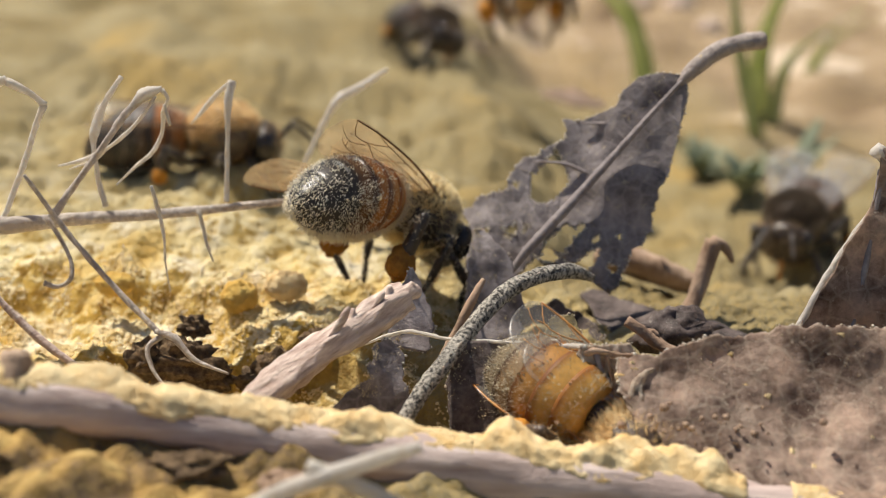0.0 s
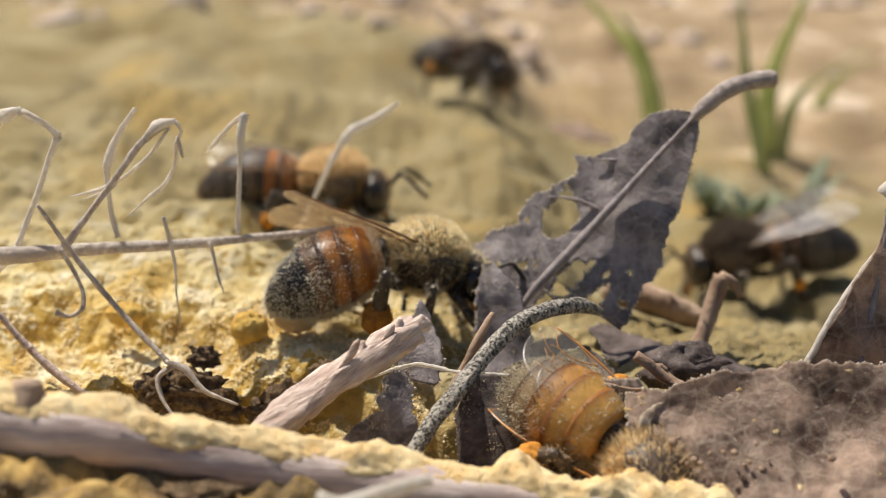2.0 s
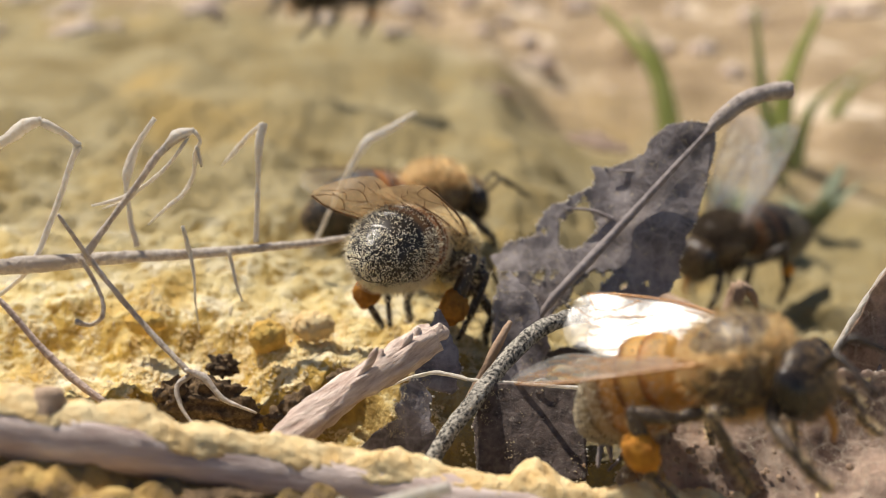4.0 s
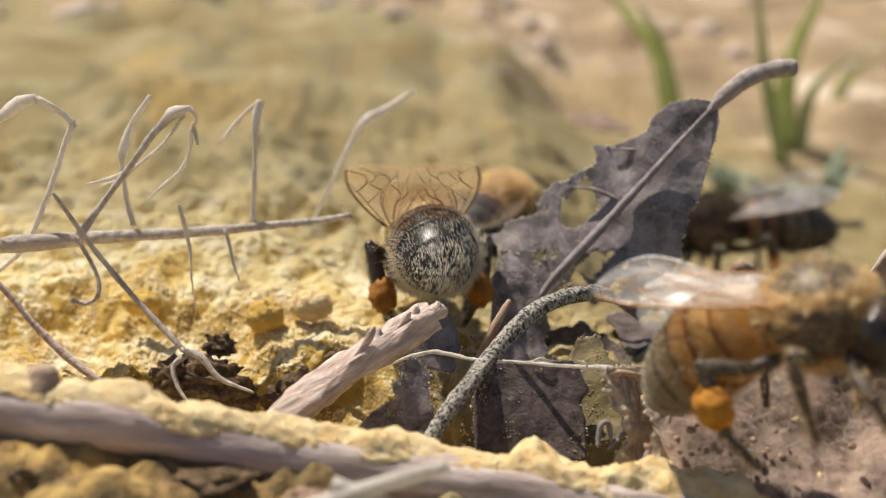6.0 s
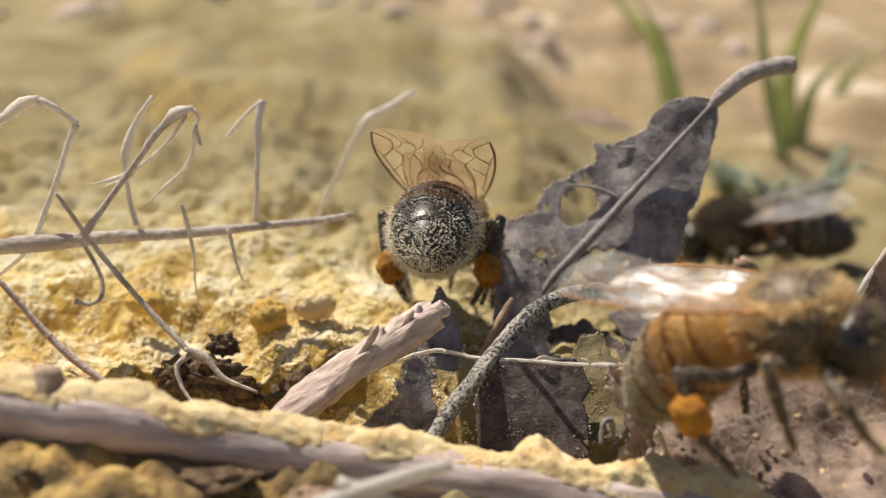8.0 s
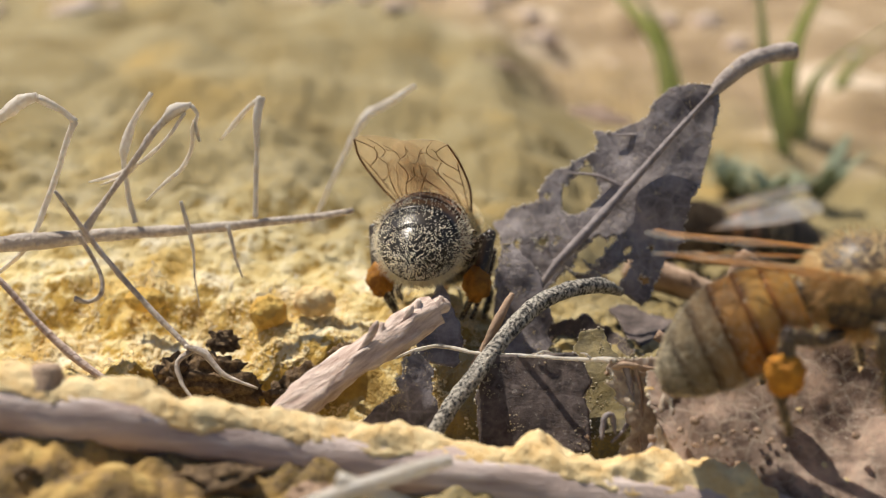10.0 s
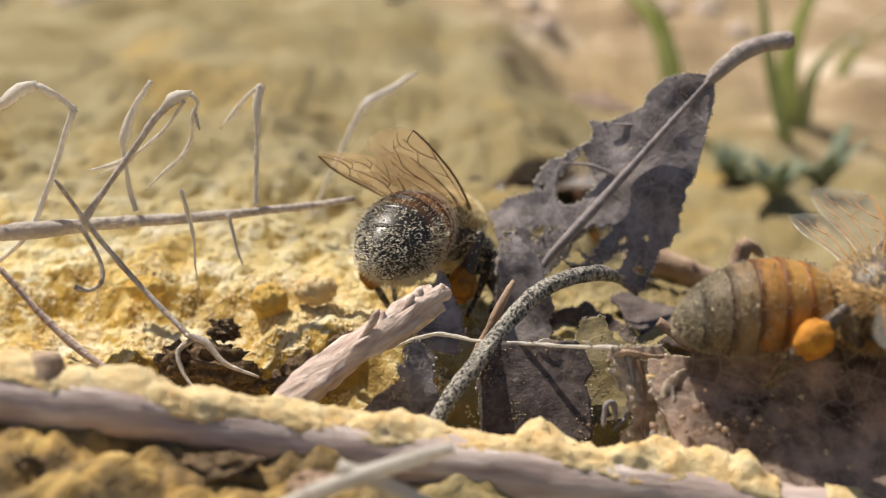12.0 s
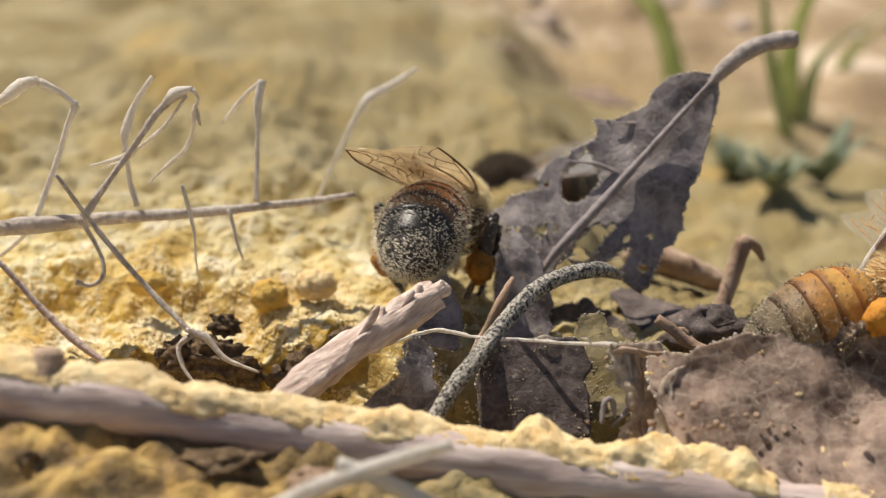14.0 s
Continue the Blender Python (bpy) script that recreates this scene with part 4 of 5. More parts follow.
for k, (p, r) in enumerate((((-11.02, -2.60, 0.10), (1.9, 1.0, 1.15)),
                            ((-6.43, -2.40, -0.43), (1.25, 0.9, 1.0)),
                            ((-4.38, -1.60, 0.78), (0.85, 0.6, 0.6)),
                            ((-12.45, -2.60, 0.34), (1.0, 0.8, 0.9)), ((-9.45, -2.60, -0.63), (0.9, 0.7, 0.7)), ((-7.51, -2.50, -0.88), (0.8, 0.6, 0.55)), ((-10.60, -0.40, 1.01), (0.75, 0.6, 0.5)))):
    crumb(p, r, SOIL, 200 + k, "dark crumbly bit of soil under yellow crust")
for k, (p, r) in enumerate((((-8.29, -16.80, 2.35), (1.5, 0.8, 0.5)), ((-4.62, -18.00, 2.26), (0.9, 0.6, 0.4)), ((-12.43, -18.00, 2.53), (1.4, 0.9, 0.6)),
                            ((-15.64, -18.00, 3.29), (1.0, 0.8, 0.5)))):
    crumb(p, r, CLOD if k % 3 else SOIL, 220 + k, "reddish brown clod before the branch")

for k, (p, r, m, w) in enumerate((
                                  ((-8.71, 2.50, 1.56), (0.95, 0.8, 0.9), AMBERDUST, "amber ball of clotted pollen"), 
                                  ((-14.99, 3.00, 1.97), (1.0, 0.7, 0.6), AMBERDUST, "amber ball of clotted pollen"), ((-6.41, 3.00, 1.97), (1.1, 0.8, 0.8), CRUST, "pale ball of clotted pollen"))):
    t = thing("earth_lump" if m is EARTH else "pollen_lump", p, w, "earth lump" if m is EARTH else "pollen lump", "lumps in the crust")
    part("lump", ball((0, 0, -0.4 * r[2]), r, 30, 40, 0.13, 240 + k, 2.6), m, t)

rs = np.random.RandomState(4)
spots = []
x, y = rs.uniform(-24, 6, 60000), 6 - 17 * rs.rand(60000) ** 0.8
patchy = relief(x / 1.6, y / 1.6, 14) + 0.5 * relief(x / 0.6, y / 0.6, 15) > 0.02
spots = np.stack([x, y, height(x, y)], 1)[patchy]
tagged(new("pollen_grains", mesh_of("pollen_grains", *scatter_clumps(spots, 0.062, 3, 0.8), GRAIN)), "fine yellow pollen grains strewn over the ground", "pollen", kind="stuff")
spots = []
for k in range(150):
    x, y = rs.uniform(-70, 90), rs.uniform(85, 190)
    spots.append((x, y, float(height(x, y)) + 0.1))
tagged(new("gravel", mesh_of("gravel", *scatter_clumps(spots, 1.7, 8, 0.6), PEBBLE)), "pale pinkish gravel on bare sand", "gravel", kind="stuff")

spots = []
bits = []
for k in range(70):
    x, y = rs.uniform(-20, 4), rs.uniform(-6, 9)
    a, l = rs.uniform(0, math.pi), rs.uniform(0.25, 0.8)
    z = float(height(x, y)) + 0.06
    d = np.array((math.cos(a), math.sin(a), rs.uniform(-0.2, 0.5))) * l
    bits.append(tube([(x, y, z), np.array((x, y, z)) + d * 0.5 + (0, 0, 0.05), np.array((x, y, z)) + d], (0.02, 0.045, 0.02), sides=5, step=0.2, rough=0.3, seed=k))
tagged(new("chaff", mesh_of("chaff", *join(*bits), STRAW)), "tiny pale bits of chaff on yellow ground", "chaff", kind="stuff")

# ---- greenery and litter further off ----
def grass_blade(base, mid, tip, wide, seed):
    base = on_ground(base[0], base[1], -0.3)
    t = thing("grass_blade", base, "green grass blade growing from sandy ground", "grass", "grass blades")
    b = np.asarray(base, float)
    line = curve_through(np.array([(0, 0, 0), np.asarray(mid) - b, np.asarray(tip) - b]), 1.0)
    n = len(line)
    s = np.linspace(0, 1, n)
    w = wide * (1 - 0.75 * s ** 2)
    v = np.linspace(-1, 1, 7)
    grid = line[:, None, :] + (w[:, None] * v[None, :])[..., None] * np.array((1.0, 0.15, 0.1)) + np.abs(v)[None, :, None] * w[:, None, None] * np.array((0, -0.5, 0.0))
    part("blade", sheet_solid(grid, np.ones((n - 1, 6), bool), 0.12), GRASS, t)


grass_blade((23.85, 75.00, -3.63), (21.63, 75.00, 0.94), (15.43, 72.00, 8.02), 1.2, 1)
grass_blade((22.03, 62.00, -1.77), (20.56, 63.00, 2.70), (17.61, 64.00, 8.15), 0.6, 6)
grass_blade((32.59, 66.00, -4.33), (32.37, 66.00, 1.59), (34.53, 64.00, 9.66), 1.1, 2)
grass_blade((31.17, 60.00, -3.91), (29.41, 62.00, 1.35), (28.48, 64.00, 9.16), 0.7, 3)
grass_blade((33.40, 64.00, -3.84), (35.14, 66.00, -0.01), (42.13, 68.00, 4.40), 0.7, 4)
grass_blade((40.91, 80.00, -5.34), (42.85, 80.00, -1.19), (47.26, 80.00, 1.15), 0.8, 5)


def rosette(base, size, seed):
    t = thing("sage_herb", base, "small sage-green herb with narrow leaves on sandy ground", "herb", "herbs")
    rr = np.random.RandomState(seed)
    for k in range(11):
        a = 2 * math.pi * k / 11 + rr.rand() * 0.4
        rise = rr.uniform(0.5, 1.7)
        tip = np.array((math.cos(a), math.sin(a) * 0.8, rise)) * size * rr.uniform(0.7, 1.1)
        line = curve_through(np.array([(0, 0, 0.2), tip * 0.5 + (0, 0, 0.15 * size), tip]), 0.5)
        s = np.linspace(0, 1, len(line))
        w = 0.22 * size * np.sin(np.pi * np.minimum(1, 0.12 + 0.86 * s)) ** 0.8
        v = np.linspace(-1, 1, 5)
        d = np.array((-math.sin(a), math.cos(a), 0.0))
        grid = line[:, None, :] + (w[:, None] * v[None, :])[..., None] * d + (np.abs(v)[None, :] * w[:, None] * 0.3)[..., None] * np.array((0, 0, 1.0))
        part("leaf", sheet_solid(grid, np.ones((len(s) - 1, 4), bool), 0.1), HERB, t)


rosette(on_ground(25.7, 40.8), 3.2, 1)
rosette(on_ground(24.0, 49.0), 3.0, 2)
rosette(on_ground(30.5, 45.0), 3.2, 3)

for k, (a, b, c) in enumerate((((3.15, 75.00, -0.20), (8.81, 75.00, -2.36), (5.41, 75.00, -1.33)), ((15.87, 110.00, -5.73), (25.63, 110.00, -4.32), (20.70, 110.00, -3.62)), ((-16.54, 120.00, -4.66), (-10.65, 120.00, -5.40), (-13.57, 120.00, -3.92)), ((15.74, 50.00, -1.14), (10.57, 50.00, -0.42), (12.89, 50.00, 0.06)))):
    litter("leaf_scrap", "brown dead leaf scrap on far sand", on_ground(*np.add(a, b)[:2] / 2), np.add(a, (0, 0, 0.5)), np.add(b, (0, 0, 0.8)), np.add(c, (0, 3, 1)),
           [(0, 0.3), (0.5, 1.6), (1, 0.3)], [(0, 0.3), (0.5, 1.4), (1, 0.3)], BROWNLEAF, rag=0.3, seed=300 + k, cell=0.4, thick=0.2)



# ---- honeybees: built facing +x about their waist, 12.5 mm long ----
BLACK = make_plain("dark_chitin", (0.018, 0.013, 0.010), (0.06, 0.042, 0.03), 0.4, 0.35, 0.03)
AMBER = make_plain("amber_chitin", (0.34, 0.13, 0.03), (0.58, 0.29, 0.08), 0.8, 0.35, 0.03)
TAWNY = make_plain("tawny_fuzz", (0.90, 0.74, 0.42), (0.99, 0.92, 0.68), 0.5, 0.8, thin=0.72)
GREYFUZZ = make_plain("grey_fuzz", (0.60, 0.52, 0.38), (0.84, 0.77, 0.61), 0.5, 0.8, thin=0.6)
EYE = make_plain("compound_eye", (0.012, 0.009, 0.008), (0.035, 0.026, 0.02), 0.3, 0.25)
BASKET = make_plain("packed_pollen", (0.44, 0.155, 0.012), (0.76, 0.34, 0.03), 0.4, 0.8, 0.12)
AMBERLOAD = make_plain("amber_pollen_load", (0.30, 0.115, 0.012), (0.58, 0.26, 0.03), 0.4, 0.7, 0.1, thin=0.3)
DUSTING = make_plain("pollen_speck", (0.72, 0.67, 0.52), (0.93, 0.90, 0.80), 0.3, 0.9)
CREAM = make_plain("cream_fuzz", (0.84, 0.76, 0.56), (0.95, 0.91, 0.78), 0.5, 0.8, thin=0.6)
CHEST = make_plain("brown_chitin", (0.055, 0.038, 0.028), (0.14, 0.10, 0.07), 0.4, 0.42, 0.03)
WING = make_wing("wing_membrane", (0.60, 0.43, 0.23), 0.25, 0.05)
CLEARWING = make_wing("clear_membrane", (0.82, 0.74, 0.62), 0.09, 0.045)
# whitish tint paints the glint of sun on raised wings
GLINTWING = make_wing("glint_membrane", (0.92, 0.87, 0.78), 0.13, 0.05)
DULLWING = make_wing("dull_membrane", (0.62, 0.50, 0.36), 0.12, 0.02)
GOLDFUZZ = make_plain("golden_fuzz", (0.76, 0.54, 0.24), (0.98, 0.84, 0.56), 0.5, 0.8, thin=0.8)
UMBERFUZZ = make_plain("umber_fuzz", (0.09, 0.065, 0.045), (0.22, 0.17, 0.12), 0.5, 0.8, thin=0.4)
BROWNFUZZ = make_plain("brown_fuzz", (0.32, 0.21, 0.11), (0.60, 0.44, 0.26), 0.5, 0.8, thin=0.5)
VEIN = make_plain("wing_vein", (0.09, 0.04, 0.014), (0.22, 0.11, 0.04), 0.5, 0.4)


def make_band(name, front, rear, split, dust=0.0, thin=0.0, rough=0.36):
    """Chitin of one ring of the abdomen: its front colour, and a darker rear margin."""
    n = Nodes(name, rough)
    tone = n.noise(0.6, 4)
    c = n.mix(n.ramp(tone, *band(0.35, 0.65)), front, tuple(0.7 * a for a in front))
    sep = n.t.nodes.new("ShaderNodeSeparateXYZ")
    n.tie(n.where, sep.inputs[0])
    wob = n.add("ShaderNodeMath")
    wob.operation = "MULTIPLY_ADD"
    n.tie(n.noise(0.7, 3), wob.inputs[0])
    wob.inputs[1].default_value = 0.0005
    n.tie(sep.outputs["X"], wob.inputs[2])
    mp = n.add("ShaderNodeMapRange")
    n.tie(wob.outputs[0], mp.inputs["Value"])
    mp.inputs["From Min"].default_value = split * MM + 0.00045
    mp.inputs["From Max"].default_value = split * MM + 0.00010
    c = n.mix(mp.outputs["Result"], c, rear)
    if dust:
        c = n.mix(n.ramp(n.noise(0.16, 4, 0.75), *band(0.80 - 0.25 * dust, 0.86 - 0.22 * dust)), c, (0.74, 0.67, 0.48))
    n.colour(c)
    n.bump(n.noise(0.12, 3), 0.02, 0.6)
    if thin:
        lit_through(n, thin)
    return n.m


X0, X1 = -0.35, -6.6


def girth(s):
    return 2.12 * np.maximum(0, np.sin(np.pi * (0.13 + 0.87 * s))) ** 0.56


def sag(s):
    return 0.25 - 1.0 * s ** 2


def ring_shape(k, count=6):
    """One overlapping ring of the abdomen."""
    s = np.linspace(k / count - (0.0 if k == 0 else 0.03), min(1.0, (k + 1) / count), 8)
    grow = np.linspace(-0.05 if k else 0, 0.06, 8)
    if k == count - 1:
        grow = np.linspace(-0.05, 0.0, 8)
    a = np.linspace(0, 2 * np.pi, 36, endpoint=False)
    S, A = np.meshgrid(s, a, indexing="ij")
    R = girth(S) + grow[:, None] * (girth(S) > 0.1)
    v = np.stack([X0 + (X1 - X0) * S, R * np.cos(A), R * 0.92 * np.sin(A) + sag(S)], -1)
    faces = [(i * 36 + j, i * 36 + (j + 1) % 36, (i + 1) * 36 + (j + 1) % 36, (i + 1) * 36 + j) for i in range(7) for j in range(36)]
    faces = [f[::-1] for f in faces]
    faces.append(tuple(range(36)))
    if k < count - 1:
        faces.append(tuple(7 * 36 + j for j in range(36))[::-1])
    return v.reshape(-1, 3), faces


def hairs(points, normals, length, width, seed, lean=(-0.4, 0, 0.1)):
    rnd = np.random.RandomState(seed)
    n = len(points)
    d = normals + rnd.normal(0, 0.35, (n, 3)) + np.asarray(lean)
    d /= np.linalg.norm(d, axis=1)[:, None]
    side = np.cross(d, rnd.normal(0, 1, (n, 3)))
    side /= np.linalg.norm(side, axis=1)[:, None] + 1e-9
    L = length * (0.55 + 0.8 * rnd.rand(n, 1))
    mid = points + d * L * 0.55 + rnd.normal(0, 0.05, (n, 3))
    tip = points + d * L + np.array((0, 0, -0.12)) * L
    v = np.stack([points - side * width, points + side * width, mid + side * width * 0.6, tip, mid - side * width * 0.6], 1).reshape(-1, 3)
    return v, [(5 * i, 5 * i + 1, 5 * i + 2, 5 * i + 3, 5 * i + 4) for i in range(n)]


def ball_points(centre, radii, n, seed, keep=lambda d: d[:, 2] > -2):
    rnd = np.random.RandomState(seed)
    d = rnd.normal(0, 1, (n, 3))
    d /= np.linalg.norm(d, axis=1)[:, None]
    d = d[keep(d)]
    return np.asarray(centre) + d * np.asarray(radii), d


def belly_points(n, seed, lo, hi, keep):
    rnd = np.random.RandomState(seed)
    s, a = rnd.uniform(lo, hi, n), rnd.uniform(0, 2 * np.pi, n)
    r = girth(s) + 0.02
    p = np.stack([X0 + (X1 - X0) * s, r * np.cos(a), r * 0.92 * np.sin(a) + sag(s)], 1)
    d = np.stack([-0.6 * (s - 0.4), np.cos(a), np.sin(a)], 1)
    m = keep(s, a)
    return p[m], d[m]


def wing_shape(length, wide):
    """A wing in its own plane, root at the origin, tip along +x, leading edge at +y; widest near its blunt tip, slightly cambered."""
    s = 1 - (1 - np.linspace(0, 1, 44)) ** 1.5
    apex = -0.30 * wide
    front = 0.06 * wide * np.sin(np.pi * np.minimum(1, s / 0.75))
    lead = apex + (front - apex) * np.sqrt(np.maximum(0, 1 - (np.maximum(0, s - 0.70) / 0.30) ** 2.6))
    rear = -wide * (0.10 + 0.80 * smoothly(-0.1, 0.85, s))
    trail = apex + (rear - apex) * np.sqrt(np.maximum(0, 1 - (np.maximum(0, s - 0.74) / 0.26) ** 2.2))
    v = np.linspace(0, 1, 16)
    grid = np.zeros((44, 16, 3))
    grid[..., 0] = s[:, None] * length
    grid[..., 1] = trail[:, None] + (lead - trail)[:, None] * v[None, :]
    grid[..., 2] = 0.10 * np.sin(s * 15)[:, None] * (v - 0.5)[None, :] + 0.03 * np.sin(v * 9)[None, :] * s[:, None] - 0.25 * s[:, None] ** 2
    return grid


# veins as (across, along) shares of the wing, root to rim
FORE_VEINS = [((1, 0.0), (1, 0.3), (1, 0.6), (1, 0.89)), ((0.9, 0.02), (0.86, 0.3), (0.90, 0.55), (0.98, 0.7)), ((0.90, 0.50), (0.74, 0.60), (0.70, 0.72), (0.86, 0.84), (0.97, 0.88)),
              ((0.75, 0.02), (0.58, 0.25), (0.56, 0.45), (0.66, 0.56), (0.72, 0.62)), ((0.56, 0.45), (0.42, 0.55), (0.40, 0.66), (0.47, 0.76)), ((0.68, 0.60), (0.54, 0.68), (0.56, 0.80), (0.62, 0.90)),
              ((0.42, 0.55), (0.30, 0.60), (0.22, 0.70)), ((0.40, 0.66), (0.54, 0.69)), ((0.6, 0.05), (0.34, 0.22), (0.26, 0.42), (0.30, 0.58)), ((0.28, 0.40), (0.14, 0.50), (0.08, 0.60)),
              ((0.86, 0.35), (0.70, 0.42), (0.57, 0.46)), ((0.70, 0.72), (0.60, 0.76)), ((0.40, 0.04), (0.12, 0.25), (0.06, 0.40))]
HIND_VEINS = [((1, 0.0), (1, 0.4), (0.98, 0.80)), ((0.8, 0.04), (0.66, 0.35), (0.62, 0.6), (0.72, 0.85)), ((0.64, 0.45), (0.46, 0.55), (0.38, 0.75)), ((0.6, 0.06), (0.30, 0.35), (0.18, 0.6))]


def wing_part(parent, length, wide, m, mirror, fore, film):
    g = wing_shape(length, wide)
    if mirror:
        g[..., 1] *= -1
    w = part("forewing" if fore else "hindwing", sheet_solid(g, np.ones((43, 15), bool), 0.012), film, parent, "clear amber wing with brown veins")
    w.matrix_basis = m
    tubes = []
    for k, run in enumerate(FORE_VEINS if fore else HIND_VEINS):
        pts = [g[min(43, int(round(a * 43))), min(15, int(round(c * 15)))] + (0, 0, 0.008) for c, a in run]
        r = (0.07 if fore else 0.035) if k == 0 else 0.030 if k < 4 else 0.022
        tubes.append(tube(pts, [r * (1 - 0.35 * f) for f in np.linspace(0, 1, len(pts))], sides=6, step=0.3, rough=0.12, seed=k))
    part("vein", join(*tubes), AMBER if film is CLEARWING else VEIN, w)
    return w


def wing_pose(side, spread, rise, twist, fore):
    """How a wing stands on the thorax: degrees out from the body's line, up from it, and turned about its own length."""
    x, z, out, up = (2.2, 1.0, spread, rise) if fore else (1.4, 0.9, spread - 12, rise - 1)
    return pose(x * MM, 1.5 * side * MM, z * MM, 0, 0, 180 - out * side) @ pose(0, 0, 0, 0, -up, 0) @ pose(0, 0, 0, twist * side, 0, 0)


def leg_part(bee, side, joints, radii, basket, seed, mat, low=0.55):
    pts = [(x, y * side, z) for x, y, z in joints]
    root = np.asarray(pts[0])
    rel = [np.asarray(p) - root for p in pts]
    shapes = [tube([rel[i], (rel[i] + rel[i + 1]) / 2, rel[i + 1]], (radii[i] * 0.8, radii[i] * 1.15, radii[i] * 0.8), sides=9, step=0.25, rough=0.06, seed=seed + i) for i in range(len(rel) - 1)]
    shapes += [ball(rel[i], (radii[i] * 0.85,) * 3, 6, 8) for i in range(1, len(rel) - 1)]
    leg = part("leg", join(*shapes), mat, bee, "dark jointed leg")
    leg.location = Vector(root) * MM
    p, d = [], []
    rnd = np.random.RandomState(seed)
    for i in range(len(rel) - 1):
        for q in range(110):
            f = rnd.rand()
            u = rnd.normal(0, 1, 3)
            u /= np.linalg.norm(u)
            p.append(rel[i] * (1 - f) + rel[i + 1] * f + u * radii[i] * 0.8)
            d.append(u)
    part("leg_hair", hairs(np.array(p), np.array(d), 0.34, 0.018, seed), GOLDFUZZ if mat is CHEST else GREYFUZZ, leg)
    if basket:
        mid = rel[2] * (1 - low) + rel[3] * low + np.array((0, (0.0 if low > 0.7 else 0.2) * side, 0.05))
        part("pollen_basket", ball(mid, (0.66 * basket, 0.58 * basket, 0.76 * basket), 18, 24, 0.24, seed, 2.6), AMBERLOAD if low > 0.7 else BASKET, leg, "packed orange pollen load")
    return leg


def fuzzy(d, bald):
    """Where the thorax wears its fuzz: a ring above and behind, thin at the flanks, bald on the back of some."""
    thin = np.random.RandomState(9).rand(len(d)) < 0.07
    top = (d[:, 2] > 0.3) | ((d[:, 2] > 0.0) & (d[:, 0] < -0.1)) | (d[:, 0] < -0.75) | (d[:, 0] > 0.8) | (d[:, 2] < -0.75)
    if bald:
        top &= ~((d[:, 2] > 0.55) & (np.abs(d[:, 0]) < 0.72)) | (np.random.RandomState(8).rand(len(d)) < 0.12)
    return top | thin


HIND = ((0.9, 1.0, -1.2), (0.0, 2.0, -0.8), (-0.6, 2.9, -0.2), (-0.3, 2.3, -3.1), (0.8, 1.6, -4.2))
HIND_BACK = ((0.9, 1.0, -1.2), (-0.2, 1.9, -0.9), (-1.3, 2.7, 0.0), (-1.9, 2.6, -2.7), (-1.7, 2.1, -4.4))


